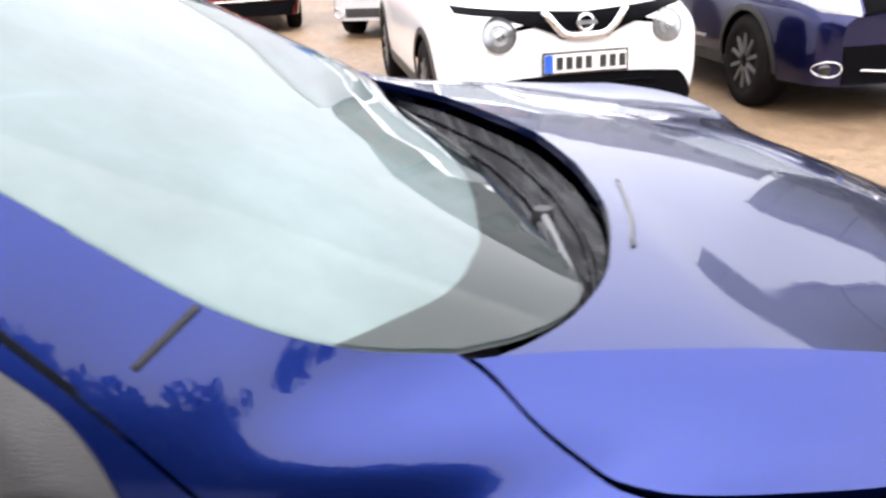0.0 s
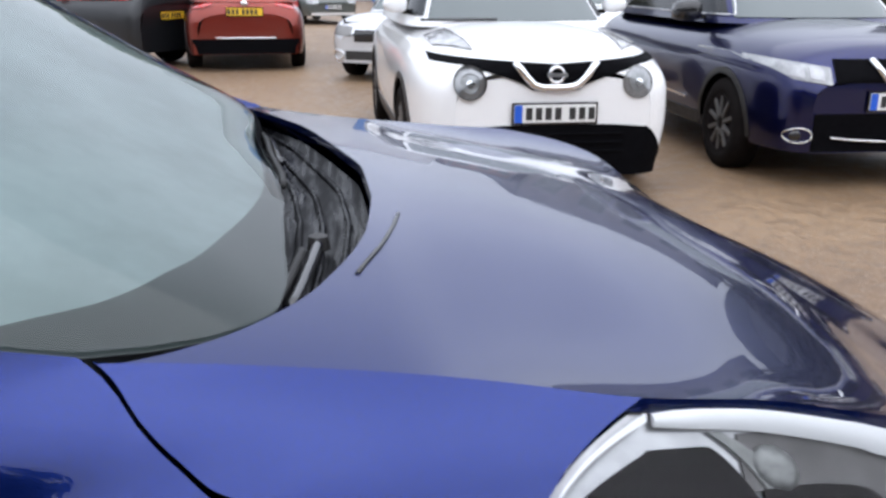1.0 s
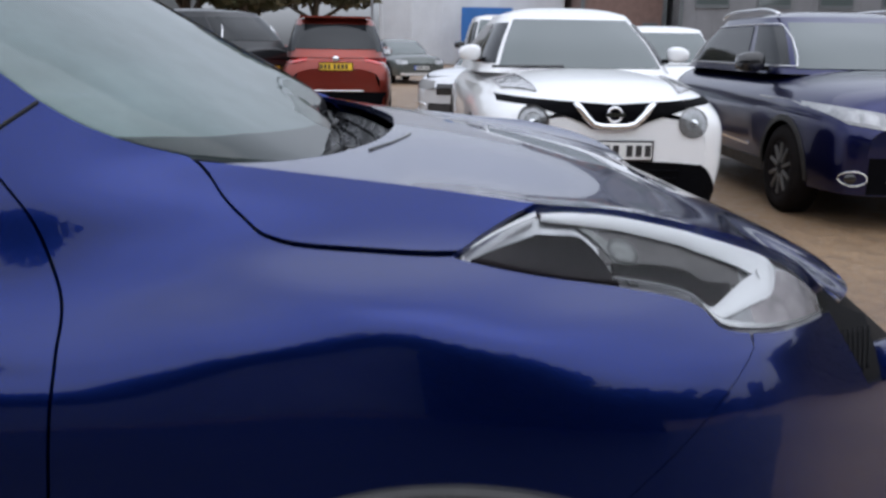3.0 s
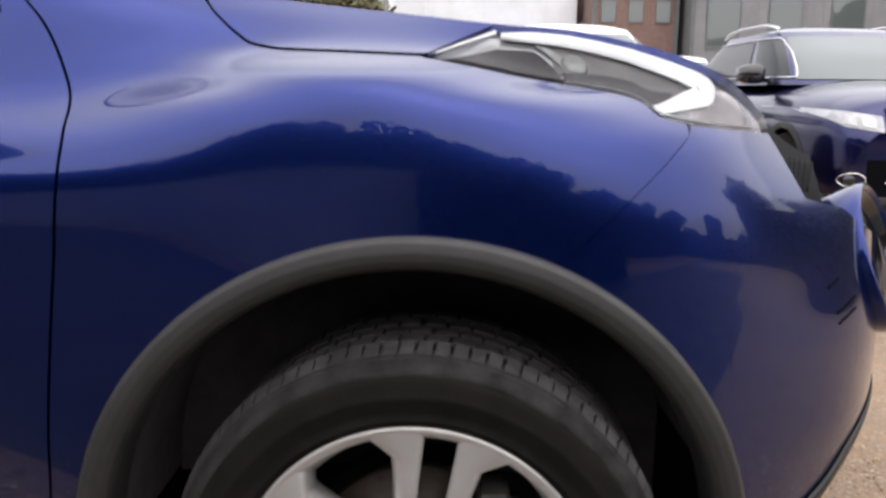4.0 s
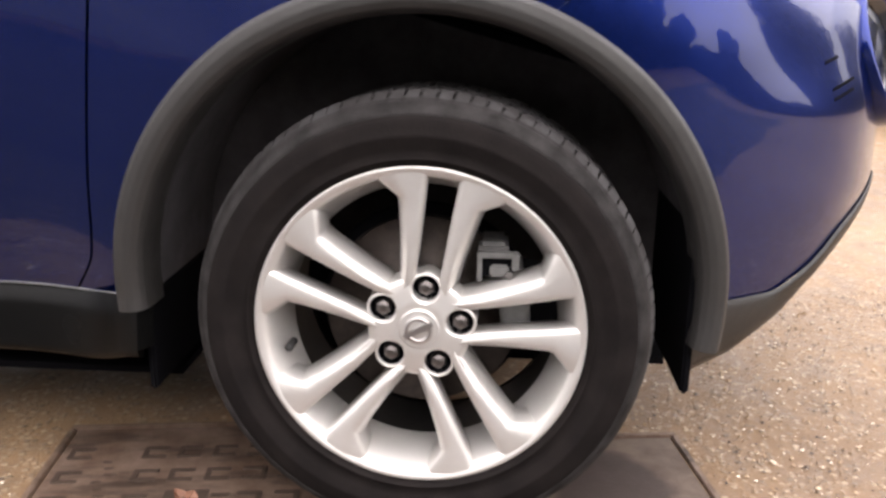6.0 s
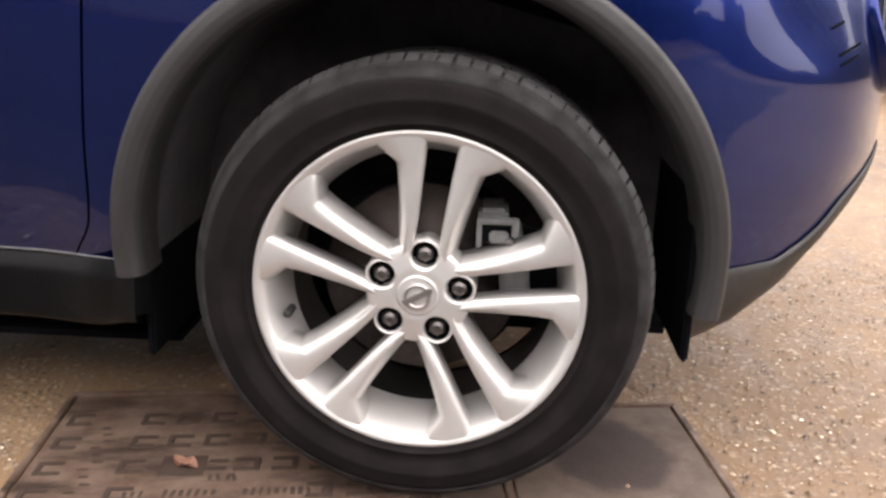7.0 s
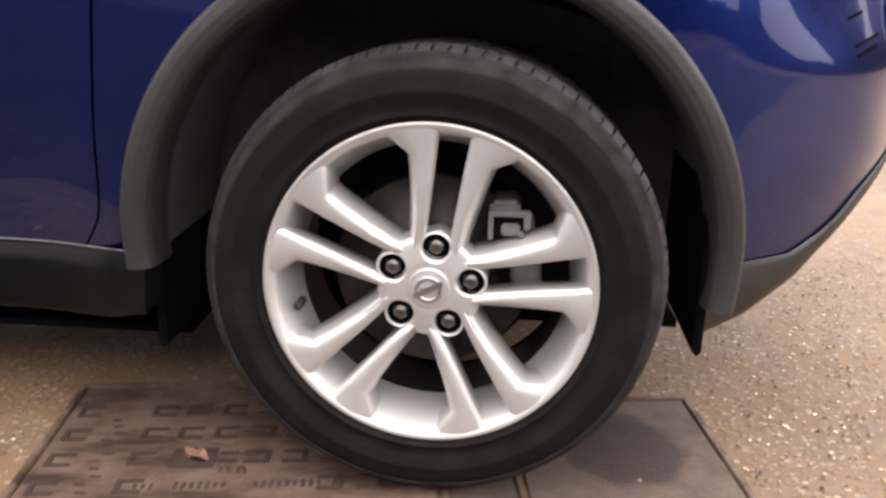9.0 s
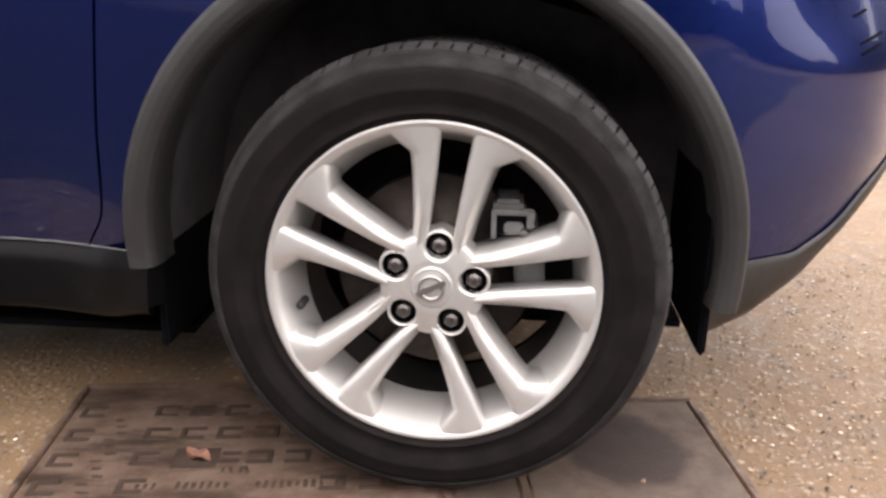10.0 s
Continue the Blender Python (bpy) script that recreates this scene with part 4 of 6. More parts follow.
def tyre_mesh():
    prof = [(0.214, 0.012), (0.222, 0.006), (0.227, 0.006), (0.231, 0.0005), (0.236, -0.003), (0.2365, -0.0045), (0.239, -0.0045), (0.2395, -0.003), (0.252, -0.0085), (0.266, -0.0118), (0.267, -0.0122), (0.271, -0.0122), (0.272, -0.0118),
            (0.280, -0.0108), (0.288, -0.0088), (0.294, -0.0066), (0.2945, -0.004), (0.3048, 0.006), (0.30, 0.2), (0.26, 0.212), (0.2, 0.2)]
    return lathe_mesh("tyre", prof, 160)


def shoulder_mesh():
    return lathe_mesh("shoulder", [(0.2935, -0.0058), (0.2945, -0.0064), (0.2985, -0.0050), (0.3035, -0.0020), (0.3085, 0.004), (0.313, 0.012), (0.3155, 0.024), (0.3160, 0.05), (0.3140, 0.15), (0.312, 0.176), (0.306, 0.2)], 160)


def tread_mesh():
    """Shoulder blocks and ribs of the tread."""
    verts, faces = [], []
    rng = random.Random(4)
    rows = [(0.0075, 0.046, 92, 0.0), (0.054, 0.088, 62, 0.3), (0.096, 0.122, 62, 0.6), (0.130, 0.165, 62, 0.1), (0.172, 0.2, 62, 0.5)]
    for y0, y1, count, shift in rows:
        for i in range(count):
            w = 0.76 + 0.14 * rng.random()
            a0 = 2 * math.pi * (i + shift) / count
            a1 = a0 + 2 * math.pi * w / count
            k = len(verts)
            for a, sk in ((a0, 0), ((a0 + a1) / 2, 0), (a1, 0)):
                for y in (y0, y1):
                    out = 0.3118 if (y0 < 0.02 and y == y0) else 0.3225 if y0 < 0.02 else 0.3195
                    slant = 0.022 * (y - y0) / 0.035 * 0.3
                    for r in (0.307, out):
                        verts.append((r * math.sin(a + slant), y + (0.002 if r > 0.31 and y == y0 else 0), r * math.cos(a + slant)))
            for j in (0, 4):
                faces += [(k + j + 1, k + j + 5, k + j + 7, k + j + 3), (k + j, k + j + 4, k + j + 5, k + j + 1), (k + j + 2, k + j + 3, k + j + 7, k + j + 6)]
            faces += [(k, k + 1, k + 3, k + 2), (k + 8, k + 10, k + 11, k + 9)]
    me = mesh_of("tread", verts, faces, False)
    return me


def nut_mesh():
    """A hexagon with a rounded crown and a shallow dimple."""
    bm = bmesh.new()
    rings = []
    for r, y, hexa in ((0.0130, 0.034, 1), (0.0126, 0.0235, 1), (0.0104, 0.0200, 0.3), (0.0092, 0.0188, 0), (0.0080, 0.0182, 0), (0.0066, 0.0168, 0), (0.0040, 0.0160, 0), (0.0003, 0.0158, 0)):
        ring = []
        for i in range(36):
            a = 2 * math.pi * i / 36
            q = math.cos(radians(30)) / math.cos((a % radians(60)) - radians(30))
            k = r * (1 + hexa * (q - 1))
            ring.append(bm.verts.new((k * math.sin(a), y, k * math.cos(a))))
        rings.append(ring)
    for a, b in zip(rings, rings[1:]):
        for i in range(36):
            bm.faces.new((a[i], a[(i + 1) % 36], b[(i + 1) % 36], b[i])).smooth = True
    return bm


def build_wheel(parent, m):
    rim = part("wheel", lathe_mesh("wheel", [(0.2225, 0.016), (0.2280, 0.006), (0.2288, 0.001), (0.2272, -0.0014), (0.2240, -0.0012), (0.2195, 0.0015), (0.2150, 0.0050), (0.2125, 0.010), (0.2060, 0.026), (0.1965, 0.055), (0.1915, 0.072), (0.1910, 0.0745)], 128), ALLOY, parent)
    rim.matrix_local = m
    # the deep part of the barrel is much darker than the alloy
    part("rim_barrel", lathe_mesh("rim_barrel", [(0.1910, 0.0745), (0.1935, 0.078), (0.2000, 0.084), (0.2010, 0.19), (0.21, 0.2)], 96), BARREL, rim, "dark inner barrel of the rim")
    part("tyre", tyre_mesh(), RUBBER, rim, "dirty black road tyre")
    part("shoulder", shoulder_mesh(), SHOULDER_RUBBER, rim, "dusty grey shoulder of the tyre")
    part("tread", tread_mesh(), DUSTY_RUBBER, rim)
    part("hub", hub_mesh(), ALLOY, rim)
    sm = spoke_mesh()
    for i in range(5):
        o = part("spoke", sm, ALLOY, rim)
        o.matrix_local = pose(0, 0, 0, 0, PHASE + 72 * i, 0)
        a = radians(PHASE + 72 * i)
        px, pz = 0.0572 * math.sin(a), 0.0572 * math.cos(a)
        cup = part("nut_seat", lathe_mesh("nut_seat", [(0.0232, 0.021), (0.0222, 0.0162), (0.0205, 0.0145), (0.0190, 0.0152), (0.0183, 0.019), (0.0180, 0.026)], 32), ALLOY, rim)
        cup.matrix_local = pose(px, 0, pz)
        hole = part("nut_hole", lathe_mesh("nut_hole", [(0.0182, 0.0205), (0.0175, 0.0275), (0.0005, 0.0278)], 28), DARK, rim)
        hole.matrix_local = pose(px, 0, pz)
        nut = nut_mesh()
        nb = part("wheel_nut", nut, NUT, rim, "dark steel wheel nut")
        nb.matrix_local = pose(px, 0, pz)
    cap = part("centre_cap", lathe_mesh("centre_cap", [(0.0285, 0.013), (0.028, 0.0085), (0.0265, 0.0075), (0.0250, 0.0085), (0.022, 0.0075), (0.0005, 0.006)], 48), ALLOY, rim, "silver centre cap with a plain ring badge")
    ring = lathe_mesh("badge_ring", [(0.0185, 0.007), (0.0180, 0.0035), (0.0145, 0.0035), (0.0138, 0.007)], 40)
    rb = part("badge_ring", ring, STEEL, rim)
    bar = box_bm((0.044, 0.004, 0.008), (0, 0.0045, 0), 0.001)
    bb = part("badge_bar", bar, STEEL, rim)
    bb.matrix_local = pose(0, 0, 0, 0, -28, 0)
    a = radians(-103)
    valve = part("valve", lathe_mesh("valve", [(0.006, 0.028), (0.006, 0.002), (0.0045, -0.001), (0.0003, -0.001)], 12), RUBBER_SEAL, rim)
    valve.matrix_local = pose(0.192 * math.sin(a), 0.02, 0.192 * math.cos(a))
    return rim


fw = build_wheel(car, pose(0, 0, 0.331, 0, 0, -2.0))
for x, y, turn in ((-2.53, 0.0, 0), (-2.53, 2 * MID, 180), (0.0, 2 * MID, 180)):
    w = copy_thing(fw, pose(x, y, 0.331, 0, 0, turn))
part("brake_disc", lathe_mesh("brake_disc", [(0.05, 0.075), (0.085, 0.075), (0.088, 0.082), (0.140, 0.082), (0.1405, 0.104), (0.08, 0.104)], 72), DISC, car).matrix_local = pose(0, 0, 0.331)
cal = bmesh.new()
for da, w in ((48, 0.050), (64, 0.052), (80, 0.050), (95, 0.045)):
    a = radians(da)
    box_bm((0.042, 0.07, w), (0.134 * math.sin(a), 0.085, 0.331 + 0.134 * math.cos(a)), 0.006, cal)
box_bm((0.048, 0.020, 0.030), (0.110, 0.050, 0.331 + 0.083), 0.004, cal)
box_bm((0.026, 0.02, 0.018), (0.108, 0.040, 0.331 + 0.080), 0.003, cal)
caliper = part("brake_caliper", cal, CALIPER, car)
frame_bm = bmesh.new()
for w, h, dx, dz in ((0.054, 0.008, 0, 0.017), (0.007, 0.042, -0.025, 0), (0.010, 0.026, 0.024, 0.008)):
    box_bm((w, 0.014, h), (0.106 + dx, 0.034, 0.331 + 0.086 + dz), 0.002, frame_bm)
part("caliper_bracket", frame_bm, CALIPER, caliper, "bright edge of the caliper's bracket")
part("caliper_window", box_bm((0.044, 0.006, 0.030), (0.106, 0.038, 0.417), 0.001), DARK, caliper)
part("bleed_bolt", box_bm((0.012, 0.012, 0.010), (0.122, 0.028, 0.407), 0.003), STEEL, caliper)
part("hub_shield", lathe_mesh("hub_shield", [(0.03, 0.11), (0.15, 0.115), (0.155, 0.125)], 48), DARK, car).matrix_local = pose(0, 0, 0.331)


# ---- headlamp, set in the top of the wing ----
def lamp_top(x):
    return np.where(x < 0.097, 0.997 + (1.0405 - 0.997) * np.clip(x / 0.097, 0, 1) ** 0.9, ridge_z(x) - 0.001)


def lamp_point(x, f, out=0.0):
    lo, hi = lamp_low(x) + 0.002, lamp_top(x) - 0.003
    z = lo + (hi - lo) * f
    x2, y, z2 = flank(x, z)
    return x2 + out * 0.25, y - out * 0.75, z2 + out * 0.6


def lamp_piece(fk, ff, depth):
    """A piece inside the lamp: fk runs along it, ff across it, both from 0 to 1."""
    def fn(u, v):
        k, f = fk(u, v), ff(u, v)
        return lamp_point(0.003 + 0.480 * k, f, depth)
    return fn


LAMP_BASE = material("pale_grey_lamp_inner", (0.38, 0.38, 0.39), 0.28, metal=0.7, vary=0.25, scale=30)
LAMP_TIP = material("smoky_lamp_reflector", (0.50, 0.46, 0.47), 0.26, metal=0.6, vary=0.6, scale=28)
LAMP_BROWN = material("brown_grey_lamp_inner", (0.095, 0.090, 0.090), 0.35, metal=0.3, vary=0.35, scale=35)
LAMP_WHITE = material("white_light_guide", (0.68, 0.68, 0.69), 0.35, metal=0.1)
LAMP_STRIP = material("pale_lamp_strip", (0.22, 0.225, 0.22), 0.3, metal=0.3, vary=0.5, scale=60)
LAMP_SATIN = material("satin_lamp_reflector", (0.60, 0.60, 0.60), 0.18, metal=0.85)
dark_hi = smooth_curve([0.03, 0.07, 0.13, 0.24, 0.30, 0.33, 0.395], [0.05, 0.38, 0.50, 0.59, 0.61, 0.50, 0.02])
GUIDE_U = [0.0, 0.14, 0.29, 0.44, 0.58, 0.66, 0.71, 0.76, 0.83, 0.91, 1.0]
guide_k = smooth_curve(GUIDE_U, [0.21, 0.33, 0.46, 0.59, 0.72, 0.775, 0.795, 0.785, 0.735, 0.670, 0.595])
guide_f = smooth_curve(GUIDE_U, [0.86, 0.905, 0.885, 0.865, 0.81, 0.755, 0.68, 0.56, 0.41, 0.24, 0.06])
guide_w = smooth_curve(GUIDE_U, [0.004, 0.0085, 0.0100, 0.0105, 0.0110, 0.0125, 0.0145, 0.0140, 0.0115, 0.0080, 0.0035])


def guide_line(u):
    """Centre line of the light guide, in x and z: along the lamp's top, then sharply back into the foot."""
    x = 0.003 + 0.480 * guide_k(u)
    return x, lamp_low(x) + 0.002 + (lamp_top(x) - lamp_low(x) - 0.005) * guide_f(u)


def guide_fn(u, v):
    (x0, z0), (x1, z1), (x, z) = guide_line(np.clip(u - 0.035, 0, 1)), guide_line(np.clip(u + 0.035, 0, 1)), guide_line(u)
    dx, dz = x1 - x0, z1 - z0
    n = np.hypot(dx, dz) + 1e-9
    w = guide_w(u) * (2 * v - 1)
    x, z = x - dz / n * w, z + dx / n * w
    lo, hi = lamp_low(x) + 0.003, lamp_top(x) - 0.004
    x, y, z = flank(x, np.clip(z, lo, hi))
    crown = 0.003 * (1 - (2 * v - 1) ** 2) - 0.005
    return x + crown * 0.25, y - crown * 0.75, z + crown * 0.6


def foot_fn(u, v):
    k = 0.575 + 0.15 * u
    return lamp_point(0.003 + 0.480 * k, 0.04 + (0.06 + 0.40 * u) * v, -0.009)


def tip_fn(u, v):
    k = 0.66 + 0.325 * u
    return lamp_point(0.003 + 0.480 * k, 0.03 + (0.22 + 0.60 * np.clip(u * 1.6, 0, 1)) * v, -0.0095)


for far in (False, True):
    mk = mirrored if far else (lambda f: f)
    lamp = patch("headlamp", mk(lamp_piece(lambda u, v: u, lambda u, v: -0.35 + 1.37 * v, -0.013)), 90, 24, LAMP_BASE, car, 0.0, far, "clear swept-back headlamp on top of the wing")
    patch("dark_panel", mk(lamp_piece(lambda u, v: 0.035 + 0.36 * u, lambda u, v: 0.015 + dark_hi(0.035 + 0.36 * u) * v, -0.009)), 40, 6, LAMP_DARK, lamp, 0.004, far, "dark brown inner panel")
    patch("grey_panel", mk(lamp_piece(lambda u, v: 0.36 + 0.36 * u, lambda u, v: 0.24 + 0.22 * u + (0.50 + 0.10 * np.sin(math.pi * u) - 0.22 * u) * v, -0.0105)), 30, 10, LAMP_BROWN, lamp, 0.004, far)
    patch("dark_shelf", mk(lamp_piece(lambda u, v: 0.385 + 0.30 * u, lambda u, v: 0.08 + 0.10 * u + (0.18 + 0.10 * u) * v, -0.0075)), 24, 4, LAMP_DARK, lamp, 0.004, far)
    patch("lower_rim", mk(lamp_piece(lambda u, v: 0.38 + 0.24 * u, lambda u, v: 0.06 + 0.03 * u + 0.018 * v, -0.005)), 24, 3, LAMP_BASE, lamp, 0.003, far)
    patch("tip_panel", mk(tip_fn), 40, 10, LAMP_TIP, lamp, 0.003, far, "smoky grey reflector in the lamp's tip")
    patch("foot_reflector", mk(foot_fn), 24, 8, LAMP_BASE, lamp, 0.003, far, "pointed foot of the lamp")
    patch("light_guide", mk(guide_fn), 110, 8, LAMP_WHITE, lamp, 0.005, far, "white Z-shaped light guide along the lamp's top")
    patch("rear_rim", mk(lamp_piece(lambda u, v: 0.030 + 0.165 * u, lambda u, v: 0.86 + 0.09 * v, 0.0005)), 16, 3, LAMP_WHITE, lamp, 0.002, far)
    patch("sill_trim", mk(lamp_piece(lambda u, v: 0.585 + 0.395 * u, lambda u, v: 0.005 + 0.05 * v, 0.0008)), 24, 3, LAMP_SATIN, lamp, 0.002, far)
    px, py, pz = [float(c) for c in lamp_point(np.array(0.198), np.array(0.44), -0.008)]
    s = -1 if far else 1
    if far:
        py = 2 * MID - py
    patch("divider", mk(lamp_piece(lambda u, v: 0.432 - 0.060 * v - 0.055 * v ** 3 + (0.026 + 0.012 * np.sin(math.pi * v)) * (u - 0.5), lambda u, v: 0.04 + 0.72 * v, -0.0085)), 6, 24, LAMP_STRIP, lamp, 0.003, far, "pale curved strip inside the lamp")
    bowl = lathe_mesh("bulb_bowl", [(0.0225, 0.004), (0.0215, 0.001), (0.019, -0.001), (0.014, -0.0025), (0.008, -0.0032), (0.0005, -0.0035)], 32)
    part("bulb_bowl", bowl, LAMP_STRIP, lamp, "round grey bulb cover").matrix_local = pose(px + 0.004, py - 0.001 * s, pz + 0.001, -42, 0, 0 if not far else 180) @ pose(0, 0, 0, 0, 40 * s, 0) @ Matrix.Diagonal((0.95, 1, 0.75, 1))
    part("bulb", blob_bm((0.012, 0.006, 0.005), (px, py - 0.002 * s, pz), 2.0, 12), CHROME, lamp)
    patch("lens", mk(lamp_piece(lambda u, v: u, lambda u, v: v, 0.003)), 60, 14, LENS, lamp, 0.0, far).visible_shadow = False

# door mirror
sail_edge = smooth_curve([1.02, 1.05, 1.082, 1.11, 1.13, 1.18], [-0.530, -0.536, -0.549, -0.568, -0.590, -0.655])


def sail_fn(u, v):
    z = 1.05 + 0.115 * v
    x = sail_edge(z) + (-0.84 - sail_edge(z)) * u
    return flank(x, z, 0.004 + 0.010 * np.clip(np.minimum(np.minimum(u * 9, v * 5), (1 - v) * 5), 0, 1))


patch("mirror_sail", sail_fn, 40, 24, TRIM, car, 0.006, True, "dark grey plastic sail panel of the mirror")
mirror = part("door_mirror", blob_bm((0.14, 0.20, 0.15), (-0.735, -0.060, 1.105), 2.8, 28), TRIM, car, "dark grey plastic door mirror")
part("mirror_arm", box_bm((0.07, 0.16, 0.045), (-0.735, 0.065, 1.075), 0.014), TRIM, mirror)
part("mirror_glass", box_bm((0.006, 0.17, 0.12), (-0.807, -0.060, 1.105), 0.002), CHROME, mirror)

# ---- drain covers in the ground ----
TILT_Z = 10.0


def cover_frame(name, label, u0, u1, v0, v1, mat, h=0.006):
    ob = thing(name, label, "drain cover", m=pose(0, 0, 0, 0, 0, TILT_Z))
    part("slab", box_bm((u1 - u0, v1 - v0, 0.05), ((u0 + u1) / 2, (v0 + v1) / 2, h - 0.025), 0.002), mat, ob)
    w = 0.012
    for su, sv, cu, cv in ((u1 - u0 + 0.03, w, (u0 + u1) / 2, v1 + 0.010), (u1 - u0 + 0.03, w, (u0 + u1) / 2, v0 - 0.010), (w, v1 - v0 + 0.008, u0 - 0.010, (v0 + v1) / 2), (w, v1 - v0 + 0.008, u1 + 0.010, (v0 + v1) / 2)):
        part("frame_bar", box_bm((su, sv, 0.05), (cu, cv, h - 0.023), 0.002), IRON, ob)
    return ob


iron_cover = cover_frame("drain_cover", "worn rusty cast iron drain cover with raised marks, under the wheel", -0.60, 0.02, -0.62, 0.36, IRON)


def c_mark(flip):
    bm = bmesh.new()
    s = -1 if flip else 1
    box_bm((0.009, 0.036, 0.004), (-0.016 * s, 0, 0), 0.001, bm)
    for d in (-1, 1):
        box_bm((0.036, 0.008, 0.004), (0.002 * s, 0.0142 * d, 0), 0.001, bm)
    return bm


cm, cmf = part("raised_mark", c_mark(False), MARK, iron_cover), part("raised_mark", c_mark(True), MARK, iron_cover)
spots = []
for j in range(-9, 3):
    for i in range(11):
        u, v = -0.565 + 0.0575 * i + (0.0105 + 0.002 * (i - 2) if i > 1 else 0), 0.118 + 0.075 * j
        if v > 0.33 or v < -0.6 or i == 1 or (i in (3, 4) and j == 0) or (j == -1 and 2 < i < 7):
            continue
        spots.append((u, v, i > 4))
for u, v, fl in spots:
    o = new("raised_mark", (cmf if fl else cm).data)
    o.parent = iron_cover
    o.location = (u, v, 0.0068)
for o in (cm, cmf):
    o.location = (-0.48 if o is cm else -0.01, -0.585, 0.0068)
part("recess", box_bm((0.070, 0.056, 0.003), (-0.360, 0.118, 0.0062), 0.001), MARK, iron_cover, "square recess filled with dirt")
for dv in (-0.011, 0.011):
    part("raised_bar", box_bm((0.030, 0.008, 0.004), (-0.306, 0.118 + dv, 0.0068), 0.001), MARK, iron_cover)
# worn lettering: one line across, one column down the side, two marks under the recess
rng = random.Random(23)
letter = box_bm((0.0065, 0.020, 0.003), (0, 0, 0), 0.0008)
letter_me = bpy.data.meshes.new("lettering_bar")
letter.to_mesh(letter_me)
letter.free()
letter_me.materials.append(MARK)
rows_ = [(-0.43 + 0.0118 * i, 0.043, 0) for i in range(26)] + [(-0.505 + 0.008 * (i % 3 - 1), 0.24 - 0.021 * i, 90) for i in range(34)] + [(-0.312, 0.083, 0), (-0.300, 0.083, 20), (-0.284, 0.083, 0), (-0.276, 0.083, 15)]
for u, v, turn in rows_:
    if rng.random() < 0.12:
        continue
    o = new("lettering_bar", letter_me)
    o.parent = iron_cover
    o.matrix_local = pose(u, v, 0.0056, 0, 0, turn + rng.uniform(-8, 8)) @ Matrix.Diagonal((rng.uniform(0.6, 1.1), rng.uniform(0.6, 1.1), 1, 1))
slab = cover_frame("access_cover", "damp brown concrete access cover in a dark iron frame", 0.155, 0.478, -0.35, 0.283, CONCRETE, 0.004)
part("edging_strip", box_bm((0.10, 0.98, 0.05), (0.087, -0.13, -0.020), 0.003), CONCRETE, slab)
leaf = bmesh.new()
bmesh.ops.create_grid(leaf, x_segments=6, y_segments=4, size=0.5)
for v in leaf.verts:
    k = max(0.06, 1 - (2 * v.co.x) ** 2)
    v.co = Vector((v.co.x * 0.045, v.co.y * 0.024 * k ** 0.6, 0.004 * math.sin(v.co.x * 9) + 0.003 * abs(v.co.y) * 4))
lf = tagged(part("dead_leaf", leaf, LEAF_DRY), "small brown dead leaf lying in the cover's recess", "leaf")
lf.matrix_world = pose(0, 0, 0, 0, 0, TILT_Z) @ pose(-0.356, 0.118, 0.0095, 6, 4, -25)

# loose gravel near the wheel
rng = random.Random(11)
gv, gf = [], []
for _ in range(12000):
    x, y = rng.uniform(0.30, 1.7), rng.uniform(-0.6, 1.3)
    if rng.random() < 0.12:
        x, y = rng.uniform(-1.3, -0.62), rng.uniform(-0.6, 0.10)
    elif rng.random() < 0.02:
        x, y = rng.uniform(-0.62, 0.4), rng.uniform(-0.6, 0.3)
    gu, gw = x * math.cos(radians(TILT_Z)) + y * math.sin(radians(TILT_Z)), y * math.cos(radians(TILT_Z)) - x * math.sin(radians(TILT_Z))
    if -0.62 < gu < 0.50 and gw < 0.31 and rng.random() < 0.97:
        continue
    r = 0.0012 + 0.0034 * rng.random() ** 2.2 + (0.003 if rng.random() < 0.03 else 0)
    k = len(gv)
    a0 = rng.uniform(0, 6.28)
    for i in range(5):
        a = a0 + i * 1.2566
        q = r * rng.uniform(0.7, 1.3)
        gv.append((x + q * math.cos(a), y + q * math.sin(a), 0.003))
    gv.append((x, y, 0.0035 + r * rng.uniform(0.3, 0.8)))
    gf += [(k + i, k + (i + 1) % 5, k + 5) for i in range(5)]
tagged(part("gravel", mesh_of("gravel", gv, gf, False), STONE), "loose pale gravel and grit on damp tarmac", "gravel", kind="stuff")

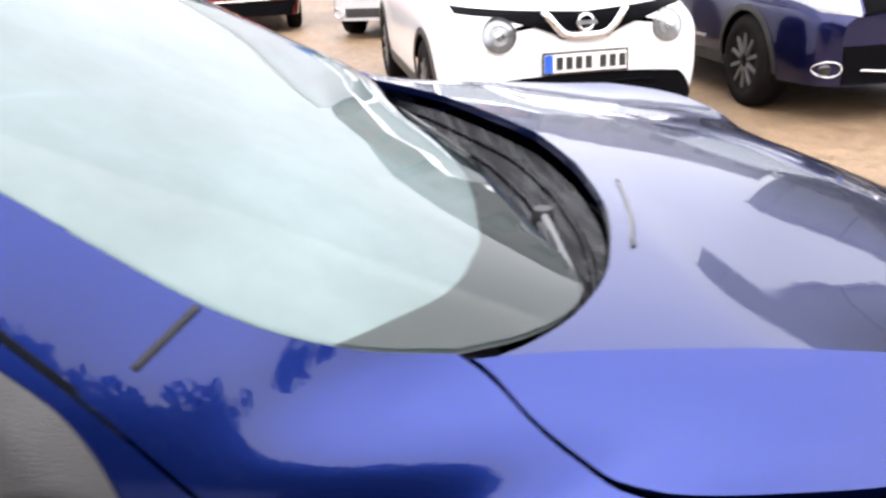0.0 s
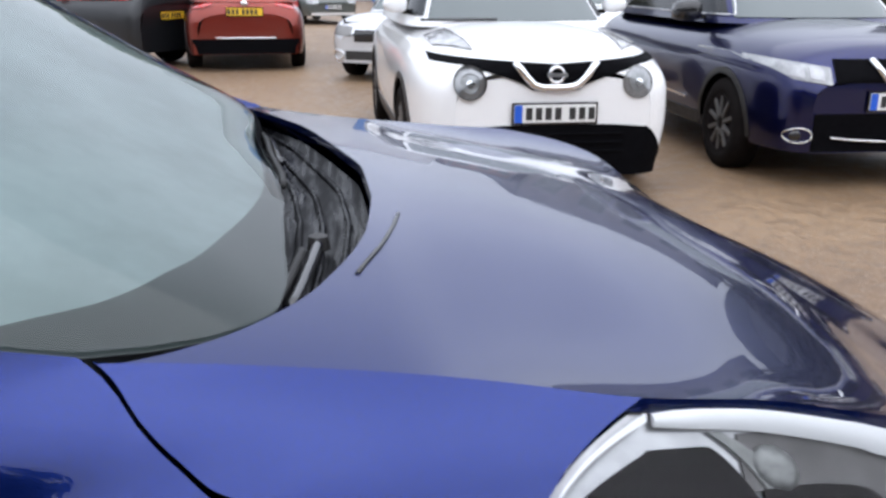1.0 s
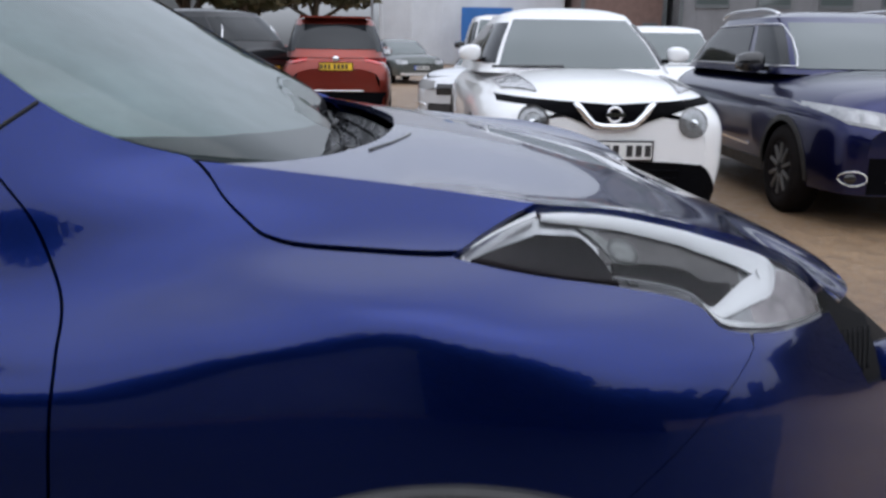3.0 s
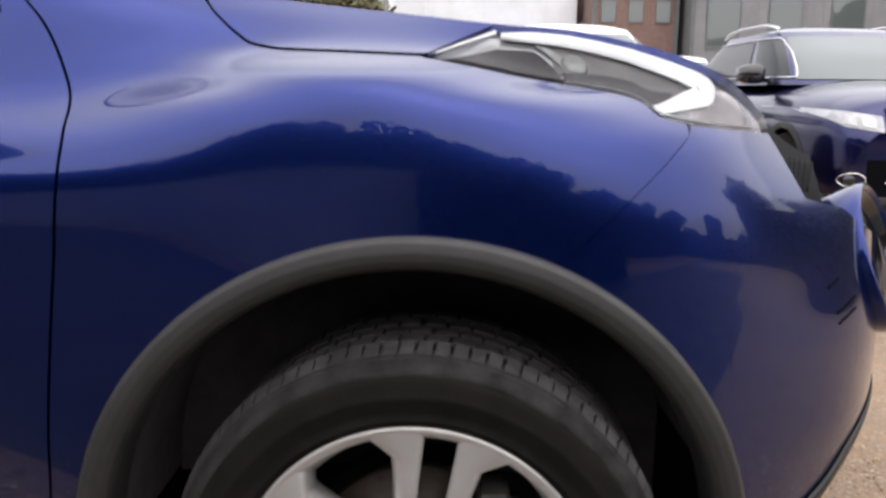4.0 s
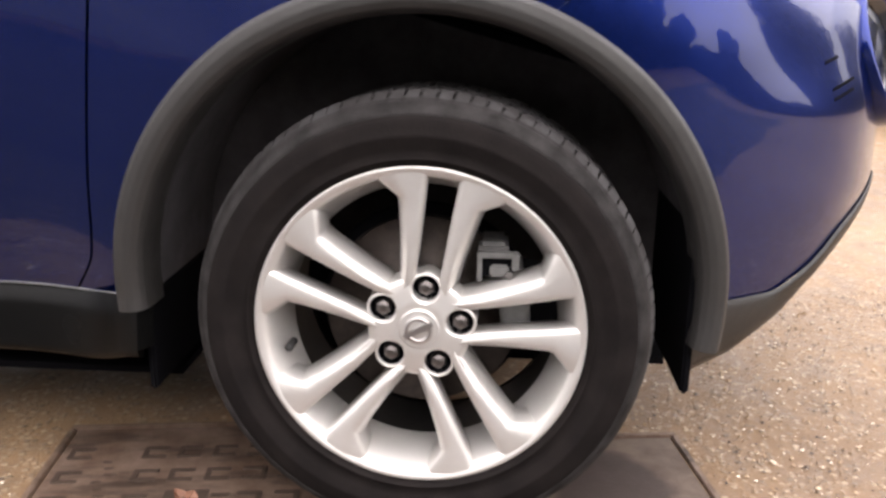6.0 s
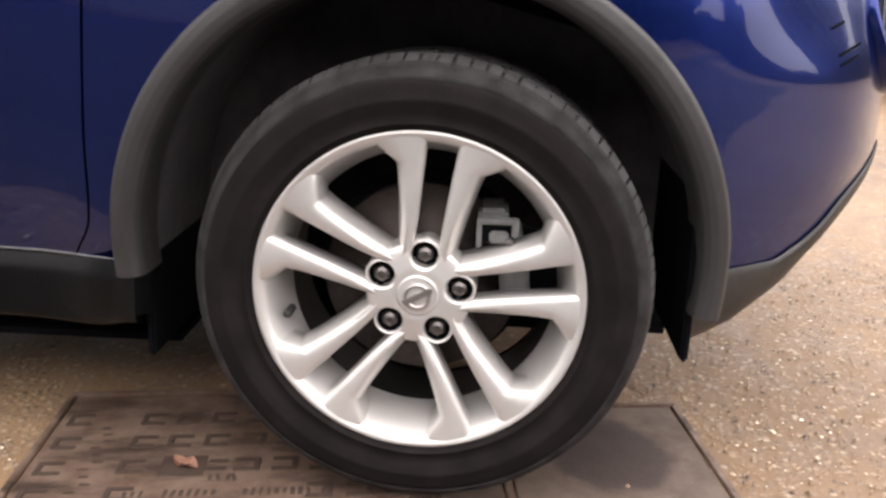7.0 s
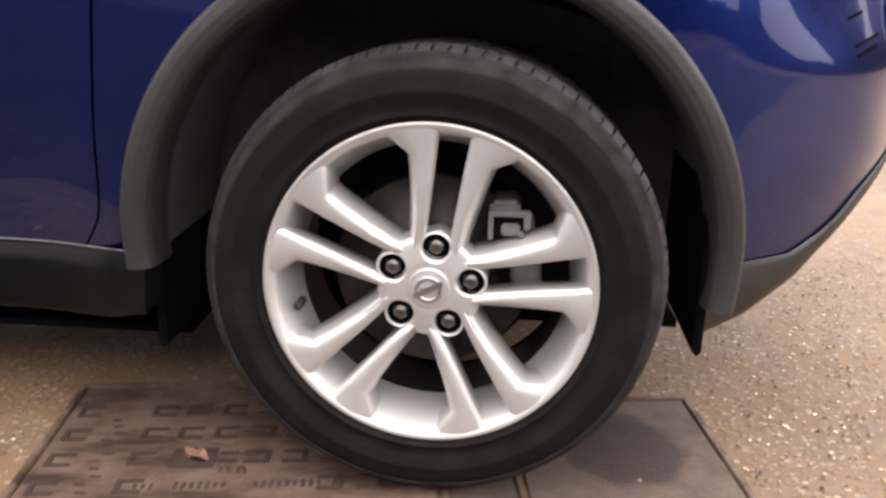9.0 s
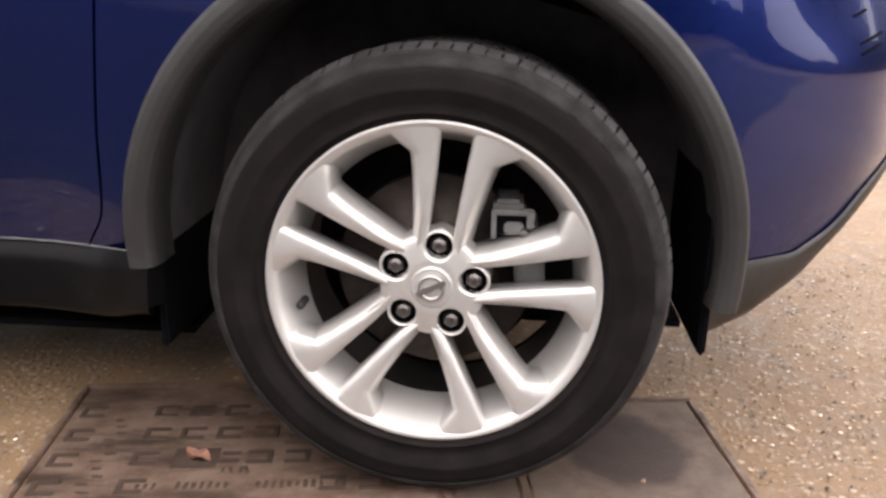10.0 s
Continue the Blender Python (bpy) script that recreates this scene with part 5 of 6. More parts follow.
# ---- nose details: round lamps in the bumper, vent slots, grille bars ----
for far in (False, True):
    pod = part("round_lamp", lathe_mesh("round_lamp", [(0.080, 0.22), (0.098, 0.12), (0.108, 0.065), (0.114, 0.030), (0.1155, 0.014), (0.1150, 0.005), (0.112, 0.0), (0.108, 0.001), (0.105, 0.010)], 64), BLUE, car, "round lamp pod in the bumper")
    pod.matrix_local = pose(0.744, 2 * MID - 0.402 if far else 0.402, 0.700, -20, 0, 90 + (35 if far else -35)) @ Matrix.Diagonal((1.07, 1, 1.07, 1))
    part("bezel", lathe_mesh("bezel", [(0.104, 0.008), (0.101, 0.010), (0.094, 0.030), (0.090, 0.034)], 48), GLOSS_BLACK, pod)
    part("reflector", lathe_mesh("reflector", [(0.092, 0.036), (0.07, 0.060), (0.0005, 0.075)], 40), SATIN, pod)
    part("lens", lathe_mesh("lens", [(0.093, 0.030), (0.085, 0.022), (0.06, 0.012), (0.03, 0.007), (0.0005, 0.006)], 40), LENS, pod).visible_shadow = False
    for x, z, w in ((0.585, 0.690, 0.026), (0.612, 0.655, 0.044), (0.614, 0.640, 0.040)):
        pts = []
        for k in range(7):
            xx, zz = x + w * (k / 6 - 0.5), z + 0.35 * w * (k / 6 - 0.5)
            y = float(side_y(xx, zz)) + 0.0025
            pts.append((xx, 2 * MID - y if far else y, zz))
        part("vent_slot", tube_mesh("vent_slot", pts, 0.0034, 6), DARK, bumper)
    for i in range(7):
        pts = []
        for k in range(9):
            xx = 0.475 + 0.013 * i + 0.004 * k
            zz = 0.818 + 0.05 * k / 8 * (1 - 0.05 * i)
            y = float(side_y(xx, zz)) + 0.016
            pts.append((xx, 2 * MID - y if far else y, zz))
        part("grille_bar", tube_mesh("grille_bar", pts, 0.002, 6), GRILLE_BLACK, car)


# ---- parked cars ----
def wheel_mesh_simple():
    return lathe_mesh("wheel", [(0.005, 0.02), (0.05, 0.015), (0.06, 0.02), (0.19, 0.012), (0.205, 0.004), (0.215, 0.0), (0.218, 0.006), (0.20, 0.05), (0.19, 0.15)], 40)


class Parked:
    """A parked car in its own frame: nose at x = 0, tail at x = -length, y to its left, z up."""

    def __init__(self, name, label, m, paint, length, width, belt, roof, hood, nose, base_x, roof_x, roof_end, tail_x, zb=0.26, tail=0.16, round_nose=2.2, wheel_r=0.335, group="parked cars", plan_front=0.55, taper=0.20):
        self.taper = taper
        self.paint, self.L, self.W, self.zb, self.belt, self.roofz = paint, length, width / 2, zb, belt, roof
        self.ob = thing(name, label, "car", group, m)
        self.wr = wheel_r
        # plan: half width along the length
        self.w = smooth_curve([-length, -length + 0.03, -length + 0.15, -length + 0.55, -length * 0.5, -plan_front - 0.35, -plan_front, -0.22, -0.06, 0.0], [self.W * 0.76, self.W * 0.86, self.W * 0.935, self.W * 0.985, self.W, self.W * 0.995, self.W * 0.975, self.W * 0.915, self.W * 0.83, self.W * 0.70])
        self.top = smooth_curve([-length, -length + 0.05, -length + 0.35, base_x - 0.3, base_x, -0.42, -0.15, -0.04, 0.0], [belt - 0.22, belt - 0.05, belt, belt, belt - 0.015, hood, hood - 0.07, nose, nose - 0.06])
        self.base_x, self.roof_x, self.roof_end, self.tail_x = base_x, roof_x, roof_end, tail_x
        self.build()

    def sec_y(self, x, z):
        h = np.clip((z - 0.52) / (self.top(x) - 0.52), 0, 1)
        tuck = 0.05 * np.clip((0.5 - z) / 0.3, 0, 1) ** 1.5
        return self.w(x) * (1 - h ** 4.5) ** (1 / 2.6) - tuck

    def sec_z(self, x, y):
        k = np.clip(np.abs(y) / self.w(x), 0, 1)
        return 0.52 + (self.top(x) - 0.52) * (1 - k ** 2.6) ** (1 / 4.5)

    def front_x(self, y, z):
        """Where a line from ahead meets the shell."""
        y, z = np.broadcast_arrays(np.asarray(y, float), np.asarray(z, float))
        lo, hi = np.full(y.shape, -1.4), np.zeros(y.shape)
        for _ in range(30):
            mid = (lo + hi) / 2
            inside = (np.abs(y) <= self.sec_y(mid, z)) & (z <= self.top(mid))
            lo, hi = np.where(inside, mid, lo), np.where(inside, hi, mid)
        return lo

    def rear_x(self, y, z):
        y, z = np.broadcast_arrays(np.asarray(y, float), np.asarray(z, float))
        lo, hi = np.full(y.shape, -self.L), np.full(y.shape, -self.L + 1.4)
        for _ in range(30):
            mid = (lo + hi) / 2
            inside = (np.abs(y) <= self.sec_y(mid, z)) & (z <= self.top(mid))
            lo, hi = np.where(inside, lo, mid), np.where(inside, mid, hi)
        return hi

    def add(self, name, fn, nu, nv, mat, parent=None, skirt=0.01, flip=False, label=""):
        return patch(name, fn, nu, nv, mat, parent or self.ob, skirt, flip, label)

    def front(self, name, fn, mat, out=0.006, nu=16, nv=8, parent=None, label="", skirt=0.01):
        """A panel laid on the front; fn gives y and z."""
        def g(u, v):
            y, z = fn(u, v)
            return self.front_x(y, z) + out, y, z
        return self.add(name, g, nu, nv, mat, parent, skirt, False, label)

    def rear(self, name, fn, mat, out=0.006, nu=16, nv=8, parent=None, label=""):
        def g(u, v):
            y, z = fn(u, v)
            return self.rear_x(y, z) - out, y, z
        return self.add(name, g, nu, nv, mat, parent, 0.01, True, label)

    def side(self, name, fn, mat, s, out=0.005, nu=16, nv=8, parent=None, label=""):
        def g(u, v):
            x, z = fn(u, v)
            return x, s * (self.sec_y(x, z) + out), z
        return self.add(name, g, nu, nv, mat, parent, 0.01, s < 0, label)

    def cabin(self, phi, h, out=0.0):
        """The glasshouse: a rounded box that leans in; phi 0 looks ahead."""
        lean = smooth_curve([0, 0.5, 0.85, 1.0], [0, 0.42, 0.82, 1.0])
        k = lean(h)
        xf = self.base_x + (self.roof_x - self.base_x) * k
        xr = self.tail_x + (self.roof_end - self.tail_x) * k
        hw = self.W * (0.90 - self.taper * k) + out
        a, c = (xf - xr) / 2 + out, (xf + xr) / 2
        e = 0.30
        cs, sn = np.cos(phi), np.sin(phi)
        x = c + a * np.sign(cs) * np.abs(cs) ** e
        y = hw * np.sign(sn) * np.abs(sn) ** e
        bow = 0.10 * (1 - np.clip(np.abs(y) / hw, 0, 1) ** 2)
        x = x + bow * np.sign(cs) * np.clip(np.abs(cs) * 3 - 0.6, 0, 1)
        z = self.belt - 0.06 + (self.roofz - 0.07 - self.belt + 0.06) * h
        return x, y, z

    def build(self):
        ob, L, W = self.ob, self.L, self.W
        # lower shell with arches left open over the wheels
        fx, rx = -0.84, -(L - 0.80)
        self.fx, self.rx = fx, rx
        def shell(u, v):
            x = -L + L * u
            a = v * math.pi
            zz = self.zb
            # go up one flank, over the top and down the other
            t = np.clip(v * 4, 0, 1), np.clip((v - 0.25) * 2, 0, 1), np.clip((v - 0.75) * 4, 0, 1)
            edge = 0.94
            zs = self.sec_z(x, self.w(x) * edge)
            arch = np.maximum(np.sqrt(np.clip((self.wr + 0.045) ** 2 - (x - fx) ** 2, 0, None)), np.sqrt(np.clip((self.wr + 0.045) ** 2 - (x - rx) ** 2, 0, None)))
            low = np.maximum(zz, np.where(arch > 0, self.wr + arch, zz))
            low = np.minimum(low, zs - 0.02)
            z1 = low + (zs - low) * t[0]
            y1 = self.sec_y(x, z1)
            y2 = y1 * (1 - 2 * t[1])
            z2 = self.sec_z(x, y2)
            z3 = zs + (low - zs) * t[2]
            y3 = -self.sec_y(x, z3)
            m1, m3 = v <= 0.25, v > 0.75
            return x, np.where(m1, y1, np.where(m3, y3, y2)), np.where(m1, z1, np.where(m3, z3, z2))
        self.add("body", shell, 150, 88, self.paint, flip=False, skirt=0.0)
        self.add("nose_panel", lambda u, v: (0 * u - 0.001, (2 * u - 1) * self.sec_y(0.0 * v, self.zb + (self.top(0.0) - self.zb) * v), self.zb + (self.top(0.0) - self.zb) * v), 16, 8, self.paint, skirt=0.0)
        self.add("tail_panel", lambda u, v: (0 * u - L + 0.004, (2 * u - 1) * self.w(-L), self.zb + (self.sec_z(-L, (2 * u - 1) * self.w(-L)) - self.zb) * v), 16, 8, self.paint, skirt=0.0, flip=True)
        self.add("underbody", lambda u, v: (-L + 0.1 + (L - 0.2) * u, (2 * v - 1) * W * 0.72, self.zb + 0.0 * u), 4, 4, DARK, skirt=0.0)
        self.add("wheel_well", lambda u, v: (-L + 0.1 + (L - 0.2) * u, (2 * v - 1) * W * 0.70, 0.80 + 0.0 * u), 4, 4, DARK, skirt=0.0)
        for s in (1, -1):
            self.add("inner_well", lambda u, v: (-L + 0.1 + (L - 0.2) * u, s * W * 0.70 + 0 * u, self.zb + 0.56 * v), 4, 4, DARK, skirt=0.0)
        # cabin
        self.add("cabin", lambda u, v: self.cabin(2 * math.pi * u, v), 120, 24, self.paint, skirt=0.0)
        def roof(u, v):
            x1, y1, z1 = self.cabin(2 * math.pi * u, np.ones_like(u))
            c = (self.roof_x + self.roof_end) / 2
            k = 1 - v
            return c + (x1 - c) * k, y1 * k, z1 + 0.07 * (1 - k ** 3)
        self.add("roof", roof, 120, 16, self.paint, skirt=0.0)
        ph = 0.53
        self.glass_f = self.add("windscreen", lambda u, v: self.cabin(ph * (2 * u - 1), 0.10 + 0.80 * v, 0.008), 40, 16, DARK_GLASS, label="dark windscreen reflecting the pale sky")
        self.glass_r = self.add("rear_window", lambda u, v: self.cabin(math.pi + ph * (2 * u - 1), 0.22 + 0.64 * v, 0.008), 40, 12, REAR_GLASS, label="dark rear window")
        for s in (1, -1):
            for a, b in ((0.64, 1.42), (1.50, 2.15), (2.22, 2.62)):
                self.add("side_window", lambda u, v: self.cabin(s * (a + (b - a) * u), 0.16 + 0.68 * v, 0.008), 24, 10, REAR_GLASS, flip=s < 0)
        # wheels
        rim, tyre = wheel_mesh_simple(), lathe_mesh("tyre", [(0.212, 0.008), (0.225, -0.004), (0.27, -0.012), (0.30, -0.006), (self.wr - 0.012, 0.006), (self.wr, 0.03), (self.wr, 0.19), (0.28, 0.21)], 48)
        bars = bmesh.new()
        for i in range(10):
            one = box_bm((0.030, 0.03, 0.15), (0, 0.012, 0.125), 0.005)
            one.transform(pose(0, 0, 0, 0, 36 * i, 0))
            me = bpy.data.meshes.new("t")
            one.to_mesh(me)
            one.free()
            bars.from_mesh(me)
            bpy.data.meshes.remove(me)
        spokes = bpy.data.meshes.new("spokes")
        bars.to_mesh(spokes)
        bars.free()
        for x in (fx, rx):
            for s in (-1, 1):
                w = part("wheel", rim, LAMP_DARK, ob)
                w.matrix_local = pose(x, s * (W - 0.015), self.wr, 0, 0, 0 if s < 0 else 180)
                part("tyre", tyre, RUBBER, w)
                part("spokes", spokes, LAMP_GREY, w)
                def flare(u, v):
                    a = radians(-96) + radians(192) * u
                    r = self.wr + 0.035 + 0.045 * v
                    xx, zz = x + r * np.sin(a), self.wr + r * np.cos(a)
                    return xx, s * (self.sec_y(xx, np.clip(zz, 0.3, 0.8)) + 0.008), zz
                if self.cladding:
                    self.add("arch_flare", flare, 40, 4, TRIM, flip=s > 0)
        if self.cladding:
            for s in (1, -1):
                self.side("sill_trim", lambda u, v: (fx - 0.42 + (rx + 0.84 - fx) * u, 0.262 + 0.10 * v), TRIM, s, 0.008)

    cladding = True

    def plate(self, z, back=False, y=0.0, yellow=False):
        x = (self.rear_x(y, z) - 0.018) if back else (self.front_x(y, z) + 0.018)
        p = part("number_plate", box_bm((0.012, 0.52, 0.111), (float(x), y, z), 0.003), PLATE_Y if yellow else PLATE_W, self.ob, "yellow plate with dark bars" if yellow else "white plate with dark bars and a blue end")
        part("plate_surround", box_bm((0.010, 0.545, 0.135), (float(x) - (-0.004 if back else 0.004), y, z), 0.003), GLOSS_BLACK, p)
        dx = -0.0075 if back else 0.0075
        side = -1 if back else 1
        if not yellow:
            part("blue_band", box_bm((0.003, 0.05, 0.107), (float(x) + dx, y - 0.233, z), 0.0005), PLATE_B, p)
        for i in range(7):
            if i == 4:
                pass
            part("plate_bar", box_bm((0.003, 0.040, 0.075), (float(x) + dx, y + (-0.165 + 0.061 * i + (0.03 if i > 3 else 0)), z), 0.0005), INK, p)
        return p

    def mirrors(self, x, z, mat, size=(0.13, 0.21, 0.14), inset=0.0):
        """Door mirrors: a rounded cap on a short dark foot, with a dark glass behind."""
        for s in (1, -1):
            y = s * (self.W * 0.93 + 0.10 - inset)
            cap = blob_bm(size, (x, y, z), 3.4, 20)
            for v in cap.verts:
                # the cap slopes towards its outer end
                v.co.z -= 0.18 * max(0.0, (v.co.y - y) * s) * (1 if v.co.z > z else -0.6)
            mr = part("door_mirror", cap, mat, self.ob)
            part("mirror_arm", box_bm((0.05, 0.10, 0.035), (x - 0.01, s * (self.W * 0.93 - 0.02 - inset), z - 0.055), 0.01), GLOSS_BLACK, mr)
            part("mirror_glass", box_bm((0.006, size[1] * 0.8, size[2] * 0.75), (x - size[0] * 0.49, y, z), 0.002), CHROME, mr)


def heading(x, y, degrees):
    """Nose at (x, y), pointing degrees round from the x axis."""
    return pose(x, y, 0, 0, 0, degrees)


LAMP_WEDGE = material("grey_wedge_lamp_lens", (0.20, 0.20, 0.205), 0.15, vary=0.7, scale=14, coat=0.8, color2=(0.5, 0.5, 0.51))
LAMP_PALE = material("pale_grey_lamp_lens", (0.42, 0.43, 0.44), 0.2, vary=0.5, scale=9, coat=0.6)

# white crossover, nose towards the blue car
wc = Parked("white_crossover_car", "glossy white crossover car parked nose out with round lamps", heading(0.945, 4.79, -85.5), WHITE, 4.13, 1.765, 1.09, 1.565, 1.01, 0.89, -1.10, -1.78, -3.0, -3.85, taper=0.29)
for s in (-1, 1):
    # round lamps
    z0, y0 = 0.755, 0.530 * s
    disc = lambda r0, r1: (lambda u, v: (y0 + (r0 + (r1 - r0) * v) * np.cos(2 * math.pi * u * s), z0 + (r0 + (r1 - r0) * v) * np.sin(2 * math.pi * u * s)))
    pod = wc.front("round_lamp", disc(0.094, 0.0), LAMP_BASE, 0.004, 40, 8, label="round grey lamp in the white bumper")
    wc.front("bezel", disc(0.100, 0.092), LAMP_GREY, 0.008, 40, 3, pod)
    wc.front("bulb_bowl", disc(0.058, 0.0), LAMP_PALE, 0.009, 32, 5, pod)
    wc.front("bulb", disc(0.024, 0.0), CHROME, 0.014, 20, 4, pod)
    wc.front("lens", disc(0.094, 0.0), LENS, 0.018, 32, 5, pod).visible_shadow = False
    # upper lamps swept up the wings
    def wedge(u, v):
        x = -0.22 - 0.70 * u
        y = 0.48 + 0.07 * u + 0.20 * np.clip(u / 0.45, 0.03, 1) ** 0.8 * (1 - 0.25 * u) * v
        return x, s * y, wc.sec_z(x, np.abs(y)) + 0.004
    wc.add("upper_lamp", wedge, 24, 10, LAMP_WEDGE, flip=s < 0, label="clear grey wedge lamp on the wing")
wc.front("upper_grille", lambda u, v: ((2 * u - 1) * 0.74, 0.868 + 0.045 * np.abs(2 * u - 1) - (0.165 - 0.125 * np.clip((np.abs(2 * u - 1) - 0.20) / 0.55, 0, 1) ** 0.7) * (1 - v)), COWL, 0.008, 60, 8, label="black mesh upper grille")
part("chrome_chevron", tube_mesh("chrome_chevron", [(float(wc.front_x(y, z)) + 0.02, y, z) for y, z in [(-0.26, 0.875), (-0.23, 0.845), (-0.185, 0.79), (-0.14, 0.745), (-0.09, 0.73), (0, 0.727), (0.09, 0.73), (0.14, 0.745), (0.185, 0.79), (0.23, 0.845), (0.26, 0.875)]], 0.024, 10), CHROME, wc.ob, "chrome V-shaped grille trim")
part("badge", lathe_mesh("badge", [(0.055, 0.0), (0.052, -0.014), (0.040, -0.014), (0.038, -0.002)], 32), CHROME, wc.ob, "plain round chrome badge").matrix_local = pose(float(wc.front_x(0, 0.80)) + 0.014, 0, 0.805, 0, 0, 90)
part("badge_bar", box_bm((0.012, 0.13, 0.024), (float(wc.front_x(0, 0.80)) + 0.032, 0, 0.805), 0.003), CHROME, wc.ob)
wc.front("lower_intake", lambda u, v: ((2 * u - 1) * (0.60 + 0.16 * (1 - v) ** 0.6), 0.255 + 0.245 * v * (1 - 0.10 * np.abs(2 * u - 1) ** 3)), COWL, 0.010, 50, 10, label="black lower bumper intake")
for z in (0.33, 0.385, 0.44):
    part("intake_slat", tube_mesh("intake_slat", [(float(wc.front_x(y, z)) + 0.016, y, z) for y in np.linspace(-0.45, 0.45, 13)], 0.008, 6), COWL, wc.ob)
wc.front("lower_lip", lambda u, v: ((2 * u - 1) * (0.80 - 0.06 * (1 - v)), 0.17 + 0.10 * v), COWL, 0.004, 50, 6, label="black lower edge of the bumper")
wc.plate(0.57)
wc.mirrors(-1.42, 1.18, WHITE, (0.11, 0.18, 0.125), inset=0.075)
part("wiper", tube_mesh("wiper", [(-1.06 - 0.02 * i / 12, -0.15 - 0.55 * i / 12, 1.085 - 0.005 * i / 12) for i in range(13)], 0.012, 6), GLOSS_BLACK, wc.ob)

# navy crossover beside it
bc = Parked("navy_crossover_car", "dark navy blue crossover car with chrome window line", heading(3.34, 5.02, -88.0), NAVY, 4.38, 1.81, 1.10, 1.58, 1.02, 0.82, -1.20, -1.95, -3.35, -4.15)
for s in (-1, 1):
    bc.front("headlamp", lambda u, v: (s * (0.885 - 0.36 * u), 0.872 - 0.055 * u - (0.012 + 0.098 * np.clip(u / 0.35, 0, 1)) * (1 - v)), LAMP_PALE, 0.008, 24, 8, label="clear angular headlamp with chrome inside")
    for p in (0.30, 0.62):
        bc.front("lamp_bowl", lambda u, v: (s * (0.885 - 0.36 * (p + 0.24 * u)), 0.872 - 0.055 * (p + 0.24 * u) - 0.02 - 0.07 * (1 - v)), LAMP_BASE, 0.014, 12, 6)
    pts = [(0.058 * math.cos(a), 0.050 * math.sin(a)) for a in np.linspace(0, 2 * math.pi, 33)]
    fy, fz = 0.70 * s, 0.375
    part("fog_lamp_ring", tube_mesh("fog_lamp_ring", [(float(bc.front_x(fy + a * 1.3, fz + b)) + 0.012, fy + a * 1.3, fz + b) for a, b in pts], 0.005, 8), CHROME, bc.ob, "chrome ring round the fog lamp")
    part("fog_lamp", blob_bm((0.04, 0.12, 0.08), (float(bc.front_x(fy, fz)) - 0.01, fy, fz), 2.0, 16), GLOSS_BLACK, bc.ob)
bc.front("upper_grille", lambda u, v: ((2 * u - 1) * 0.50, 0.795 + 0.15 * (v - 0.5)), COWL, 0.008, 40, 8, label="black grille")
part("chrome_chevron", tube_mesh("chrome_chevron", [(float(bc.front_x(y, z)) + 0.02, y, z) for y, z in [(-0.25, 0.87), (-0.2, 0.80), (-0.14, 0.715), (0, 0.70), (0.14, 0.715), (0.2, 0.80), (0.25, 0.87)]], 0.022, 10), CHROME, bc.ob, "chrome V-shaped grille trim")
part("badge", lathe_mesh("badge", [(0.058, 0.0), (0.054, -0.014), (0.042, -0.014), (0.04, -0.002)], 32), CHROME, bc.ob, "plain round chrome badge").matrix_local = pose(float(bc.front_x(0, 0.79)) + 0.014, 0, 0.79, 0, 0, 90)
bc.front("lower_intake", lambda u, v: ((2 * u - 1) * 0.62, 0.27 + 0.25 * v), COWL, 0.008, 40, 8, label="black lower intake")
part("chrome_lip", tube_mesh("chrome_lip", [(float(bc.front_x(y, 0.335 + 0.03 * abs(y / 0.5) ** 2)) + 0.02, y, 0.335 + 0.03 * abs(y / 0.5) ** 2) for y in np.linspace(-0.5, 0.5, 25)], 0.008, 6), CHROME, bc.ob)
bc.plate(0.60)
bc.mirrors(-1.55, 1.13, GLOSS_BLACK, (0.15, 0.24, 0.17))
for s in (1, -1):
    line = [bc.cabin(np.array(s * p), np.array(h), 0.012) for p, h in [(2.66, 0.16)] + [(2.66 - 2.16 * i / 20, 0.135) for i in range(21)] + [(0.47, 0.3), (0.50, 0.6), (0.62, 0.82)] + [(0.7 + 1.9 * i / 20, 0.875) for i in range(21)] + [(2.68, 0.6), (2.66, 0.16)]]
    part("window_trim", tube_mesh("window_trim", [tuple(float(c) for c in p) for p in line], 0.006, 6), CHROME, bc.ob, "chrome trim round the side windows")
    part("roof_rail", tube_mesh("roof_rail", [(-1.95 - 1.5 * i / 20, s * (0.60 - 0.02 * (i / 10 - 1) ** 2), 1.535 + 0.055 * (1 - (i / 10 - 1) ** 4)) for i in range(21)], 0.014, 8), CHROME, bc.ob, "silver roof rail")
    bc.side("door_trim", lambda u, v: (-1.5 - 1.6 * u, 0.44 + 0.02 * v + 0.03 * u), CHROME, s, 0.008)

# red crossover, tail towards the camera
rc = Parked("red_crossover_car", "orange-red crossover car seen from its tail", heading(-2.84, 17.2, 99.0), RED, 4.38, 1.84, 1.08, 1.70, 1.02, 0.82, -1.20, -1.95, -3.75, -4.25)
rc.plate(0.88, True, yellow=True)
rc.rear("lower_bumper", lambda u, v: ((2 * u - 1) * 0.80, 0.265 + 0.22 * v), COWL, 0.008, label="black lower bumper")
part("chrome_strip", tube_mesh("chrome_strip", [(float(rc.rear_x(y, 0.50)) - 0.01, y, 0.50) for y in np.linspace(-0.45, 0.45, 13)], 0.012, 6), CHROME, rc.ob)
for s in (1, -1):
    rc.rear("tail_lamp", lambda u, v: (s * (0.88 - 0.42 * u), 0.955 + 0.04 * u + 0.12 * (1 - 0.5 * u) * (v - 0.5)), RED_LENS, 0.010, label="red tail lamp")
